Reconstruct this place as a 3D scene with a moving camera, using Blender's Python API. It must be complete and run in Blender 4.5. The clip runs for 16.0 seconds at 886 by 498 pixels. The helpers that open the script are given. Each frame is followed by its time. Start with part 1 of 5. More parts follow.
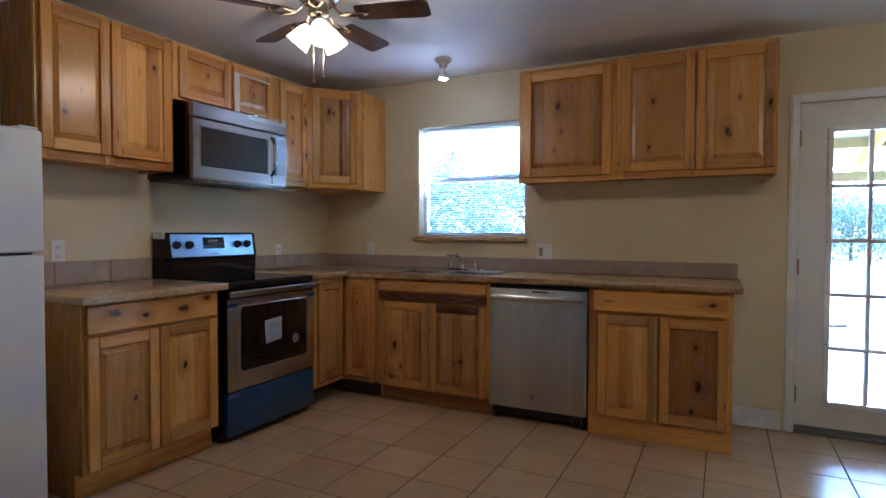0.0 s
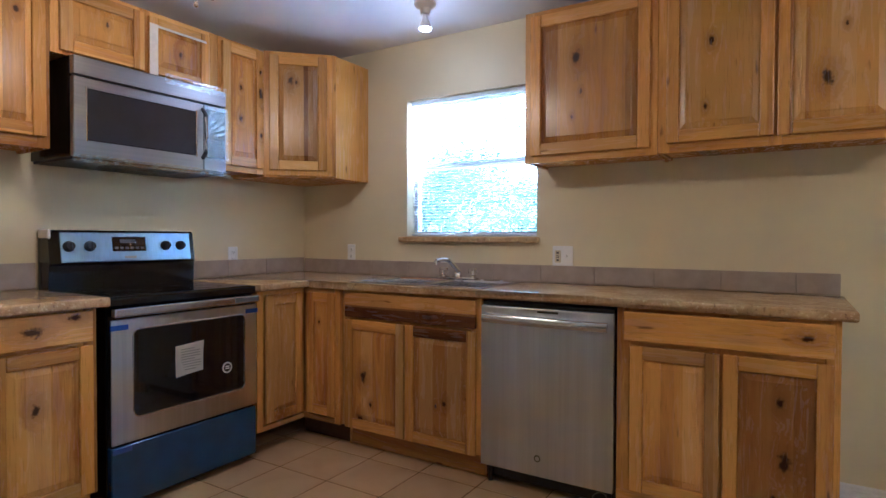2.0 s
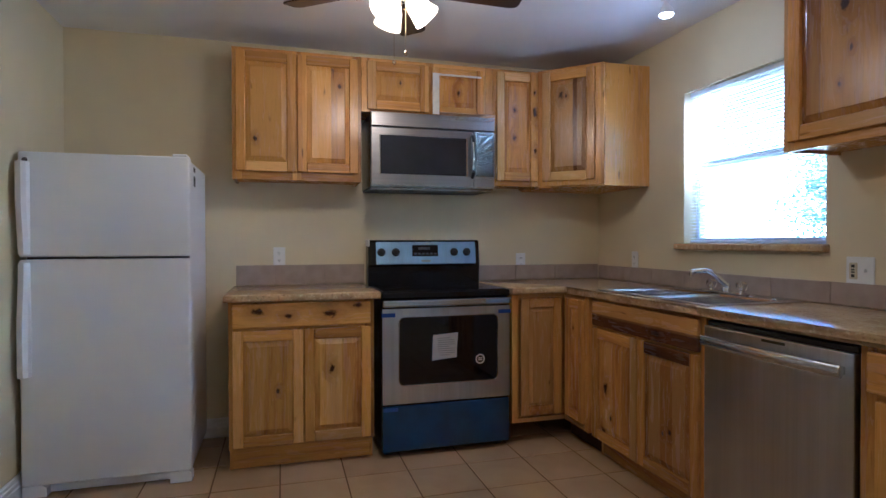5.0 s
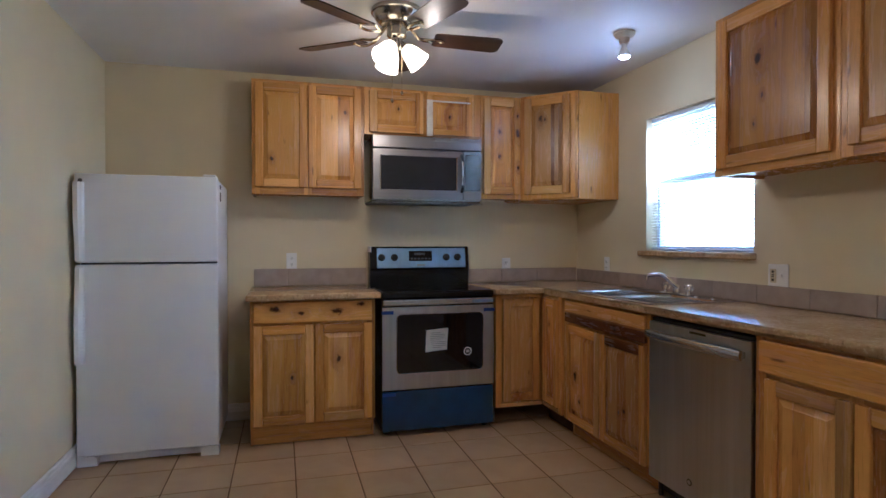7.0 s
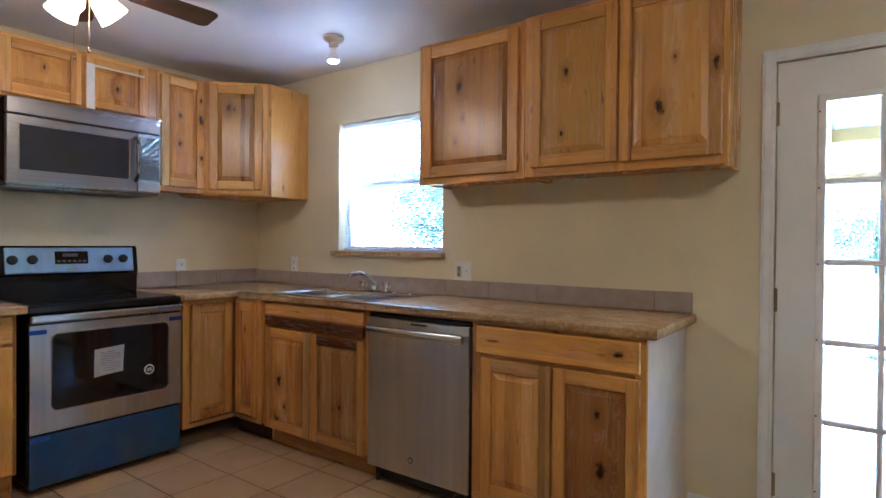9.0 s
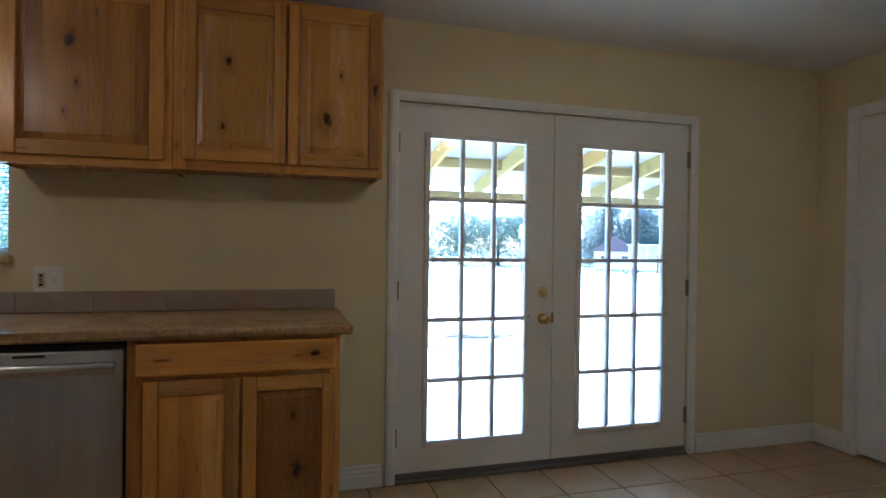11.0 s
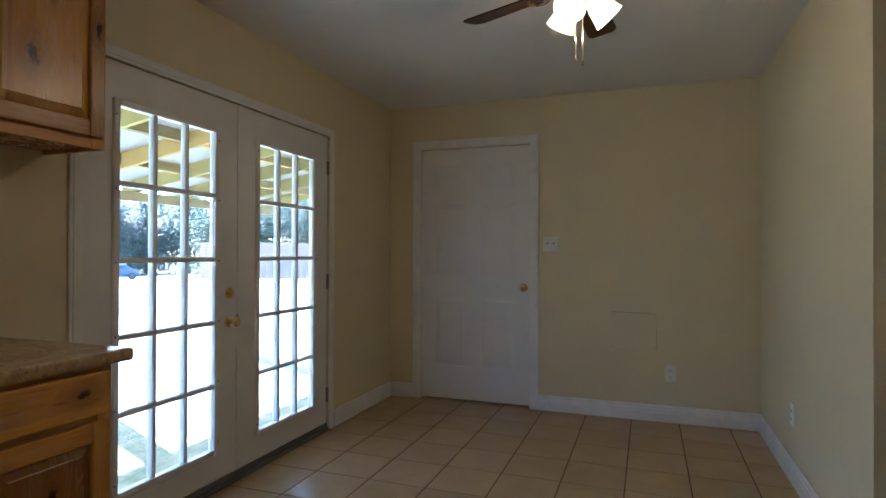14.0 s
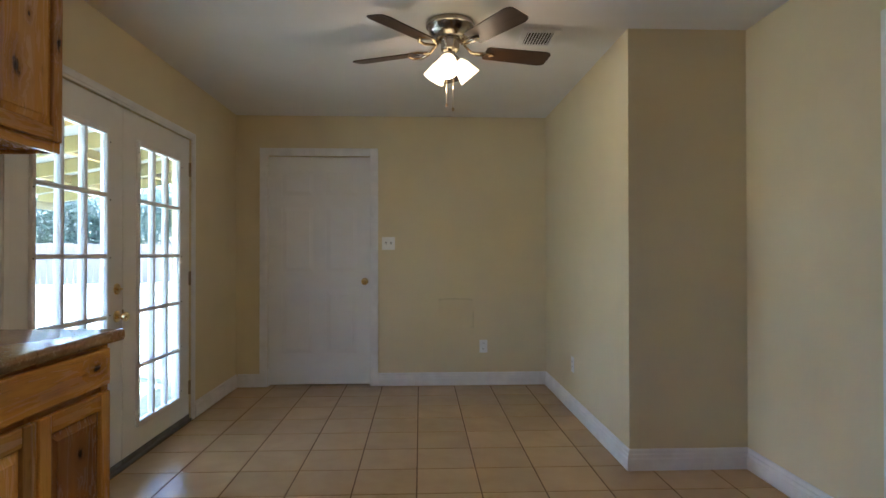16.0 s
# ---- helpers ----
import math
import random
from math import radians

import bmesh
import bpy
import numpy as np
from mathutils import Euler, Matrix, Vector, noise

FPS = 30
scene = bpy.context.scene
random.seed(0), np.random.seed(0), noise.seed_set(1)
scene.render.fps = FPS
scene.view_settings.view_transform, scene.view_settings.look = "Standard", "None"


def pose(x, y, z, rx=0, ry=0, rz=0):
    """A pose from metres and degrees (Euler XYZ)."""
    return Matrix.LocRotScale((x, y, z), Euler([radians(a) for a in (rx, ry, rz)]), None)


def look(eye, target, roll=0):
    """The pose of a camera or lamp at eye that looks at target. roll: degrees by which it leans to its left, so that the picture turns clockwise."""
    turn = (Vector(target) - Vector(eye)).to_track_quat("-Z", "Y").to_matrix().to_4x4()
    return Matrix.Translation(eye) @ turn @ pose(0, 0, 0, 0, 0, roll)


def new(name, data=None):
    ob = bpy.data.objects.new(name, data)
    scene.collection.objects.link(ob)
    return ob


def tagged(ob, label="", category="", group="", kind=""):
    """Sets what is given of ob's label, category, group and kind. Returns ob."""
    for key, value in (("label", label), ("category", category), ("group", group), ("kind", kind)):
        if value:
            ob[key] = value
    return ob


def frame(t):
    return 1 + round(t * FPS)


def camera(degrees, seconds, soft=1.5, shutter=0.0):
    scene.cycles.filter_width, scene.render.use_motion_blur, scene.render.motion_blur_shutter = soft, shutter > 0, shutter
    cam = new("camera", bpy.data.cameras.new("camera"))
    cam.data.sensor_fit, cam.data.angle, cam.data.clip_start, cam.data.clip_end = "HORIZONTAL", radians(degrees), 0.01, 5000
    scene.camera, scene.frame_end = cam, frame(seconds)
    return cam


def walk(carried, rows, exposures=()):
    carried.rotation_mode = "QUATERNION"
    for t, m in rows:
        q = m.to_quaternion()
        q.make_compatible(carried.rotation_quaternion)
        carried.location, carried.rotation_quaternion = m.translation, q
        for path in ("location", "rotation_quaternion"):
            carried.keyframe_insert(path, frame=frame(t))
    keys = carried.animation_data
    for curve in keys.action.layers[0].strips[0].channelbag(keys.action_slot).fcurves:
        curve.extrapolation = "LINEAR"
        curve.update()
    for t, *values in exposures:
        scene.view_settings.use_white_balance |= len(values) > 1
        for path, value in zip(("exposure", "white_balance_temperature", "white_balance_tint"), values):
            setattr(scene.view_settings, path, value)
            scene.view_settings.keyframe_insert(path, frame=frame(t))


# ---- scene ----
cam = camera(76.16, 16.0)
PATH = [
    (0, (0.032, 0.238, 1.224), (-0.859, 2.028, 1.165), 0.22),
    (0.5, (-0.012, 0.457, 1.220), (-0.896, 2.250, 1.160), 0.17),
    (1, (-0.055, 0.720, 1.208), (-0.947, 2.509, 1.153), 0.10),
    (1.5, (-0.074, 0.989, 1.198), (-1.025, 2.748, 1.149), 0.10),
    (2, (-0.070, 1.283, 1.182), (-1.122, 2.984, 1.144), 0.17),
    (2.5, (-0.074, 1.557, 1.180), (-1.297, 3.139, 1.141), 0.04),
    (3, (0.011, 1.781, 1.197), (-1.442, 3.154, 1.157), -0.03),
    (3.5, (0.129, 1.913, 1.211), (-1.528, 3.032, 1.164), -0.11),
    (4, (0.265, 1.968, 1.198), (-1.524, 2.862, 1.161), -0.16),
    (4.5, (0.432, 2.021, 1.202), (-1.458, 2.673, 1.173), -0.22),
    (4.7, (0.493, 2.023, 1.204), (-1.415, 2.621, 1.176), -0.08),
    (6.8, (1.083, 2.035, 1.244), (-0.863, 2.499, 1.221), -0.14),
    (7, (1.068, 1.949, 1.251), (-0.856, 2.494, 1.226), -0.03),
    (7.5, (1.083, 1.842, 1.246), (-0.786, 2.553, 1.221), 0.07),
    (8, (0.986, 1.706, 1.238), (-0.768, 2.665, 1.212), 0.19),
    (8.5, (0.808, 1.591, 1.259), (-0.685, 2.921, 1.228), 0.14),
    (9, (0.719, 1.550, 1.246), (-0.468, 3.160, 1.227), 0.44),
    (9.4, (0.547, 1.485, 1.230), (-0.288, 3.302, 1.220), 0.57),
    (9.5, (0.518, 1.462, 1.256), (-0.241, 3.312, 1.229), 0.42),
    (10, (0.341, 1.353, 1.277), (0.015, 3.326, 1.246), 0.55),
    (10.2, (0.250, 1.325, 1.281), (0.107, 3.320, 1.253), 0.64),
    (12.3, (-0.670, 1.765, 1.214), (0.762, 3.160, 1.226), 0.48),
    (12.5, (-0.705, 1.858, 1.213), (0.827, 3.144, 1.225), 0.48),
    (13, (-0.812, 2.022, 1.216), (0.896, 3.064, 1.222), 0.44),
    (13.5, (-0.970, 2.129, 1.209), (0.826, 3.010, 1.221), 0.20),
    (14, (-1.151, 2.225, 1.220), (0.730, 2.905, 1.233), 0.18),
    (14.5, (-1.339, 2.359, 1.216), (0.621, 2.758, 1.230), 0.09),
    (15, (-1.532, 2.469, 1.208), (0.462, 2.617, 1.226), -0.02),
    (15.5, (-1.752, 2.584, 1.212), (0.248, 2.605, 1.230), 0.04),
    (16, (-1.891, 2.641, 1.194), (0.107, 2.561, 1.211), -0.06),
]
EXPOSURES = [(0.0, 4.12, 3980, 17), (1.0, 4.42, 3980, 18), (2.0, 4.86, 3980, 18), (3.0, 4.86, 3970, 18), (3.8, 4.7, 3940, 17), (4.5, 4.44, 3860, 16), (7.0, 4.46, 3890, 17), (8.0, 4.78, 3980, 18), (9.0, 4.82, 4010, 17),
             (10.0, 4.15, 3990, 15), (12.4, 3.45, 4310, 13), (14.0, 3.38, 4370, 13), (15.0, 3.48, 4410, 13), (16.0, 3.86, 4440, 13)]
walk(cam, [(t, look(eye, target, roll)) for t, eye, target, roll in PATH], EXPOSURES)

# ---- light and sky ----
world = bpy.data.worlds.new("sky")
scene.world = world
world.use_nodes = True
SUN_UP, SUN_AZ = 35.5, 24.0      # degrees above the ground, clockwise from +y
wn = world.node_tree.nodes
sky = wn.new("ShaderNodeTexSky")
sky.sky_type, sky.sun_disc = "NISHITA", False
sky.sun_elevation, sky.sun_rotation = radians(SUN_UP), radians(SUN_AZ)
wn["Background"].inputs["Strength"].default_value = 0.15
world.node_tree.links.new(sky.outputs[0], wn["Background"].inputs["Color"])
sun_way = Vector((math.sin(radians(SUN_AZ)) * math.cos(radians(SUN_UP)), math.cos(radians(SUN_AZ)) * math.cos(radians(SUN_UP)), math.sin(radians(SUN_UP))))
sun = new("sun", bpy.data.lights.new("sun", "SUN"))
sun.data.energy, sun.data.angle, sun.data.color = 5.0, radians(0.5), (1.0, 0.96, 0.90)
sun.matrix_world = look(sun_way * 30, (0, 0, 0))
LAMP_WATTS = 0.21


def bulb_lamp(name, at, watts, radius=0.02, color=(1.0, 0.61, 0.27)):
    ob = new(name, bpy.data.lights.new(name, "POINT"))
    ob.data.energy, ob.data.shadow_soft_size, ob.data.color = watts, radius, color
    ob.location = at
    return ob


# ---- materials ----
class Nodes:
    """A short way to wire a node material."""

    def __init__(self, name):
        self.mat = bpy.data.materials.new(name)
        self.mat.use_nodes = True
        self.tree = self.mat.node_tree
        self.shader = self.tree.nodes["Principled BSDF"]
        self.out = self.tree.nodes["Material Output"]

    def put(self, socket, value):
        if isinstance(value, bpy.types.NodeSocket):
            self.tree.links.new(value, socket)
        elif value is not None:
            socket.default_value = value

    def node(self, kind, *inputs, **props):
        n = self.tree.nodes.new(kind)
        if "operation" in props:
            n.operation = props["operation"]
        if "use_clamp" in props:
            n.use_clamp = props["use_clamp"]
        if "noise_dimensions" in props:
            n.noise_dimensions = props["noise_dimensions"]
        if "data_type" in props:
            n.data_type, n.blend_type = props["data_type"], props["blend_type"]
        for i, v in enumerate(inputs):
            self.put(n.inputs[i], v)
        return n

    def math(self, op, a, b=0.0, c=0.0, clamp=False):
        return self.node("ShaderNodeMath", a, b, c, operation=op, use_clamp=clamp).outputs[0]

    def vec(self, op, a, b=(0, 0, 0)):
        n = self.node("ShaderNodeVectorMath", a, b, operation=op)
        return n.outputs["Value"] if op in ("DISTANCE", "LENGTH") else n.outputs["Vector"]

    def coords(self):
        return self.node("ShaderNodeTexCoord").outputs["Object"]

    def random(self):
        return self.node("ShaderNodeObjectInfo").outputs["Random"]

    def noise(self, vector, scale, detail=4.0, rough=0.55, distort=0.0):
        n = self.node("ShaderNodeTexNoise")
        self.put(n.inputs["Vector"], vector)
        for k, v in (("Scale", scale), ("Detail", detail), ("Roughness", rough), ("Distortion", distort)):
            self.put(n.inputs[k], v)
        return n.outputs["Fac"]

    def span(self, value, lo, hi, a=0.0, b=1.0):
        n = self.node("ShaderNodeMapRange", value, lo, hi, a, b)
        n.interpolation_type = "SMOOTHSTEP"
        return n.outputs[0]

    def mix(self, fac, a, b, blend="MIX"):
        n = self.node("ShaderNodeMix", data_type="RGBA", blend_type=blend)
        self.put(n.inputs[0], fac)
        self.put(n.inputs[6], a if isinstance(a, bpy.types.NodeSocket) else (*a, 1))
        self.put(n.inputs[7], b if isinstance(b, bpy.types.NodeSocket) else (*b, 1))
        return n.outputs[2]

    def scale_value(self, color, value):
        n = self.node("ShaderNodeHueSaturation")
        self.put(n.inputs["Value"], value)
        self.put(n.inputs["Color"], color)
        return n.outputs[0]

    def bump(self, height, strength, distance=0.01):
        n = self.node("ShaderNodeBump")
        self.put(n.inputs["Strength"], strength)
        self.put(n.inputs["Distance"], distance)
        self.put(n.inputs["Height"], height)
        self.put(self.shader.inputs["Normal"], n.outputs[0])

    def set(self, color=None, rough=None, metal=None, **more):
        self.put(self.shader.inputs["Base Color"], color if color is None or isinstance(color, bpy.types.NodeSocket) else (*color, 1))
        self.put(self.shader.inputs["Roughness"], rough)
        self.put(self.shader.inputs["Metallic"], metal)
        for k, v in more.items():
            self.put(self.shader.inputs[k.replace("_", " ")], v)
        return self.mat


def plain(name, color, rough=0.5, metal=0.0, vary=0.06, scale=9.0, bump=0.0, wear=0.12, **more):
    """Paint, plastic or metal with slight blotches and wear of the gloss."""
    n = Nodes(name)
    c = n.coords()
    blot = n.noise(c, scale, 5)
    n.set(n.scale_value(n.mix(0.0, color, color), n.span(blot, 0.25, 0.75, 1 - vary, 1 + vary)), n.span(n.noise(c, scale * 2.3, 3), 0.3, 0.7, rough * (1 - wear), min(1, rough * (1 + wear))), metal, **more)
    if bump:
        n.bump(n.noise(c, 160, 3), bump, 0.002)
    return n.mat


def textured_paint(name, color, bump=0.35, size=55, vary=0.035):
    """Rolled wall paint over orange-peel texture."""
    n = Nodes(name)
    c = n.coords()
    big = n.noise(c, 1.1, 3)
    fine = n.noise(c, size, 4, 0.6)
    n.set(n.scale_value(n.mix(n.span(n.noise(c, 3.0, 3), 0.4, 0.75, 0, 0.25), color, tuple(v * 0.93 for v in color)), n.span(big, 0.3, 0.7, 1 - vary, 1 + vary)), 0.6)
    n.bump(fine, bump, 0.002)
    return n.mat


def wood(name, light=(0.612, 0.314, 0.0416), dark=(0.33, 0.130, 0.022), axis="z", knots=(), bands=(), heart=0.46, gloss=0.27):
    """Rustic hickory: grain along axis, knots as (x, z, radius), darker or paler bands as (axis, from, to, amount)."""
    n = Nodes(name)
    c = n.coords()
    r = n.random()
    shift = n.node("ShaderNodeCombineXYZ", n.math("MULTIPLY", r, 17.3), n.math("MULTIPLY", r, 5.1), n.math("MULTIPLY", r, 31.7)).outputs[0]
    p = n.vec("ADD", c, shift)
    stretch = {"z": (1, 1, 0.09), "x": (0.09, 1, 1)}[axis]
    g = n.vec("MULTIPLY", p, stretch)
    xyz = n.node("ShaderNodeSeparateXYZ", c)
    # knots bend the grain round them
    spot, halo = None, None
    for x, z, rad in knots:
        warp = n.vec("MULTIPLY", n.vec("SUBTRACT", n.node("ShaderNodeCombineXYZ", xyz.outputs[0], 0.0, xyz.outputs[2]).outputs[0], (x, 0, z)), {"z": (1, 1, 0.55), "x": (0.55, 1, 1)}[axis])
        rad = rad * 1.05
        d = n.math("ADD", n.vec("LENGTH", warp), n.math("MULTIPLY", n.math("SUBTRACT", n.noise(c, 48, 4), 0.5), rad * 1.7))
        s, h = n.span(d, rad * 0.35, rad, 1, 0), n.span(d, rad * 0.6, rad * 3.4, 1, 0)
        spot = s if spot is None else n.math("MAXIMUM", spot, s)
        halo = h if halo is None else n.math("MAXIMUM", halo, h)
    if halo is not None:
        g = n.vec("ADD", g, n.node("ShaderNodeCombineXYZ", n.math("MULTIPLY", halo, 0.05), 0.0, n.math("MULTIPLY", halo, 0.05)).outputs[0])
    streak = n.noise(g, 9, 5, 0.6, 0.6)
    rings = n.noise(g, 42, 4, 0.6, 1.2)
    pores = n.noise(n.vec("MULTIPLY", p, {"z": (1, 1, 0.03), "x": (0.03, 1, 1)}[axis]), 330, 2, 0.5)
    across = n.math("ADD", xyz.outputs[{"z": 0, "x": 2}[axis]], n.math("MULTIPLY", r, 3.7))
    board = n.node("ShaderNodeTexWhiteNoise", noise_dimensions="1D")
    n.put(board.inputs["W"], n.math("FLOOR", n.math("DIVIDE", across, 0.083)))
    f = n.span(streak, heart, heart + 0.26, 0.0, 0.8)
    f = n.math("ADD", f, n.math("MULTIPLY", n.math("SUBTRACT", board.outputs["Value"], 0.5), 0.55))
    f = n.math("ADD", f, n.math("MULTIPLY", n.math("SUBTRACT", rings, 0.5), 0.9), clamp=True)
    for ax, lo, hi, amount in bands:
        v = n.math("ADD", xyz.outputs[{"x": 0, "z": 2}[ax]], n.math("MULTIPLY", n.math("SUBTRACT", n.noise(g, 5, 2), 0.5), 0.03))
        b = n.math("MULTIPLY", n.span(v, lo - 0.003, lo + 0.003), n.span(v, hi - 0.003, hi + 0.003, 1, 0))
        f = n.math("ADD", f, n.math("MULTIPLY", b, amount), clamp=True)
    col = n.mix(f, light, dark)
    # now and then a board of red heartwood or of pale sapwood
    col = n.mix(n.math("MULTIPLY", n.span(board.outputs["Value"], 0.86, 0.90), n.span(streak, 0.35, 0.6, 0.25, 0.65)), col, tuple(v * 0.6 for v in dark))
    col = n.mix(n.span(board.outputs["Value"], 0.16, 0.10, 0, 0.45), col, (0.66, 0.39, 0.115))
    col = n.mix(n.span(pores, 0.58, 0.75, 0, 0.4), col, tuple(v * 0.55 for v in dark))
    # small dark flecks and mineral lines
    fleck = n.noise(n.vec("MULTIPLY", p, {"z": (1, 1, 0.22), "x": (0.22, 1, 1)}[axis]), 26, 2, 0.4)
    col = n.mix(n.span(fleck, 0.70, 0.78, 0, 0.75), col, (0.06, 0.022, 0.009))
    if spot is not None:
        col = n.mix(n.math("MULTIPLY", halo, 0.45), col, tuple(v * 0.7 for v in dark))
        col = n.mix(n.math("MULTIPLY", spot, 0.95), col, (0.032, 0.011, 0.0045))
    col = n.scale_value(col, n.span(r, 0, 1, 0.78, 1.18))
    n.set(col, n.span(rings, 0.3, 0.8, gloss * 0.94, gloss * 1.08), 0.0, Specular_IOR_Level=0.5)
    n.bump(n.math("ADD", n.math("MULTIPLY", pores, 0.5), n.math("MULTIPLY", rings, 0.5)), 0.12, 0.002)
    return n.mat


def granite(name):
    """Laminate with a brown and gold granite print."""
    n = Nodes(name)
    c = n.coords()
    cloud = n.noise(c, 7, 5, 0.6, 0.8)
    v = n.node("ShaderNodeTexVoronoi")
    n.put(v.inputs["Vector"], n.vec("ADD", c, n.vec("MULTIPLY", n.node("ShaderNodeTexNoise", c).outputs["Color"], (0.03, 0.03, 0.03))))
    v.inputs["Scale"].default_value = 95
    grain = n.noise(c, 62, 4, 0.7)
    col = n.mix(n.span(cloud, 0.35, 0.68), (0.56, 0.39, 0.170), (0.40, 0.255, 0.100))
    col = n.mix(n.span(grain, 0.56, 0.64), col, (0.64, 0.50, 0.26))
    col = n.mix(n.span(grain, 0.42, 0.35, 0, 0.55), col, (0.12, 0.07, 0.045))
    col = n.mix(n.span(v.outputs["Distance"], 0.14, 0.05, 0, 0.45), col, (0.07, 0.04, 0.03))
    n.set(col, n.span(cloud, 0.3, 0.7, 0.15, 0.20), 0.0)
    return n.mat


def steel(name, color=(0.52, 0.525, 0.545), axis="z", rough=0.29):
    """Brushed stainless steel with soft streaks along the brushing."""
    n = Nodes(name)
    c = n.coords()
    brush = n.noise(n.vec("MULTIPLY", c, {"z": (1, 1, 0.01), "x": (0.01, 1, 1)}[axis]), 130, 2)
    soft = n.noise(n.vec("MULTIPLY", c, {"z": (1, 1, 0.04), "x": (0.04, 1, 1)}[axis]), 14, 3)
    tone = n.math("MULTIPLY", n.span(brush, 0.3, 0.7, 0.96, 1.035), n.span(soft, 0.3, 0.7, 0.92, 1.07))
    n.set(n.scale_value(n.mix(0.0, color, color), tone), rough, 1.0)
    return n.mat


def floor_tile(name):
    n = Nodes(name)
    c, r = n.coords(), n.random()
    p = n.vec("ADD", c, n.node("ShaderNodeCombineXYZ", n.math("MULTIPLY", r, 23.0), n.math("MULTIPLY", r, 41.0), 0.0).outputs[0])
    cloud, mid, fine = n.noise(p, 5, 4, 0.5, 0.4), n.noise(p, 22, 3), n.noise(p, 150, 2)
    col = n.mix(n.span(cloud, 0.3, 0.7), (0.50, 0.360, 0.184), (0.44, 0.302, 0.150))
    col = n.mix(n.span(mid, 0.5, 0.75, 0, 0.2), col, (0.48, 0.345, 0.21))
    col = n.mix(n.span(fine, 0.62, 0.75, 0, 0.12), col, (0.27, 0.17, 0.10))
    n.set(n.scale_value(col, n.span(r, 0, 1, 0.93, 1.06)), n.span(cloud, 0.3, 0.7, 0.29, 0.33))
    n.bump(cloud, 0.03, 0.003)
    return n.mat


def clear_glass(name, tint=(1, 1, 1), rough=0.0, ior=1.45):
    n = Nodes(name)
    n.set(tint, rough, 0.0, Transmission_Weight=1.0, IOR=ior)
    return n.mat


def glowing(name, color, strength, body=(0.9, 0.85, 0.75)):
    n = Nodes(name)
    n.set(body, 0.35, 0.0, Emission_Color=(*color, 1), Emission_Strength=strength)
    return n.mat


WALL = textured_paint("cream wall paint", (0.70, 0.61, 0.375), 0.2)
CEIL = textured_paint("white ceiling paint", (0.78, 0.76, 0.75), 0.6, 38)
TRIM = plain("white trim paint", (0.80, 0.79, 0.78), 0.35)
DOOR_PAINT = plain("white door paint", (0.78, 0.77, 0.75), 0.45, vary=0.015, wear=0.02)
GROUT = plain("brown grout", (0.16, 0.102, 0.06), 0.9, vary=0.25, scale=40)
TILE = floor_tile("beige ceramic tile")
SPLASH = plain("grey beige splash tile", (0.39, 0.32, 0.262), 0.22, vary=0.09, scale=14)
SPLASH_GROUT = plain("splash grout", (0.33, 0.275, 0.23), 0.8)
GRANITE = granite("granite print laminate")
WOOD_V = wood("hickory upright grain")
WOOD_H = wood("hickory level grain", axis="x")
WOOD_SIDE = wood("hickory side panel", light=(0.561, 0.282, 0.0384), dark=(0.34, 0.145, 0.036), heart=0.5)
WOOD_PALE = wood("pale sapwood", light=(0.612, 0.362, 0.084), dark=(0.38, 0.18, 0.05), heart=0.55)
WOOD_PALE_H = wood("pale sapwood level grain", light=(0.612, 0.362, 0.084), dark=(0.38, 0.18, 0.05), axis="x", heart=0.55)
WOOD_DARK_H = wood("dark heartwood level grain", light=(0.224, 0.0905, 0.0208), dark=(0.10, 0.036, 0.012), axis="x")
# near-black brown that paints in the shade inside and under the cabinets
CAB_SHADE = plain("cabinet shadow gap", (0.06, 0.03, 0.015), 0.8)
MELAMINE = plain("cream melamine end panel", (0.67, 0.58, 0.47), 0.42)
STEEL = steel("brushed steel")
STEEL_H = steel("brushed steel level", axis="x", rough=0.26)
FILM_STEEL = steel("steel under blue film", (0.36, 0.52, 0.76), rough=0.3)
HANDLE_STEEL = steel("bright handle steel", (0.60, 0.63, 0.68), "x", 0.22)
BLUE_FILM = plain("blue protective film", (0.010, 0.060, 0.20), 0.16, 0.2, vary=0.15, Coat_Weight=0.5)
BLUE_TAPE = plain("blue tape", (0.01, 0.06, 0.35), 0.5)
BLACK = plain("black enamel", (0.008, 0.008, 0.009), 0.14)
BLACK_MATTE = plain("black plastic", (0.012, 0.012, 0.013), 0.45)
BLACK_GLASS = plain("black glass", (0.006, 0.006, 0.008), 0.04)
MW_GLASS = plain("microwave window", (0.026, 0.026, 0.031), 0.16, wear=0.0)
STEEL_MW = steel("brushed microwave steel", (0.32, 0.31, 0.315), "x", 0.30)
PACKING_TAPE = plain("frosted packing tape", (0.72, 0.66, 0.56), 0.28)
BURNER = plain("faint burner print", (0.020, 0.020, 0.021), 0.12)
PAPER = plain("white paper", (0.80, 0.79, 0.77), 0.8)
INK = plain("grey print", (0.35, 0.35, 0.36), 0.8)
CHROME = plain("chrome", (0.80, 0.80, 0.82), 0.07, 1.0, vary=0.02)
SINK_STEEL = steel("sink steel", (0.62, 0.62, 0.64), "x", 0.2)
BRASS = plain("polished brass", (0.88, 0.72, 0.36), 0.11, 1.0)
HINGE = plain("antique hinge brass", (0.30, 0.24, 0.16), 0.4, 1.0)
FRIDGE_WHITE = plain("white appliance enamel", (0.80, 0.81, 0.82), 0.36, vary=0.006, wear=0.02)
GASKET = plain("grey gasket", (0.10, 0.10, 0.10), 0.7)
PLATE = plain("white plate plastic", (0.82, 0.81, 0.78), 0.35)
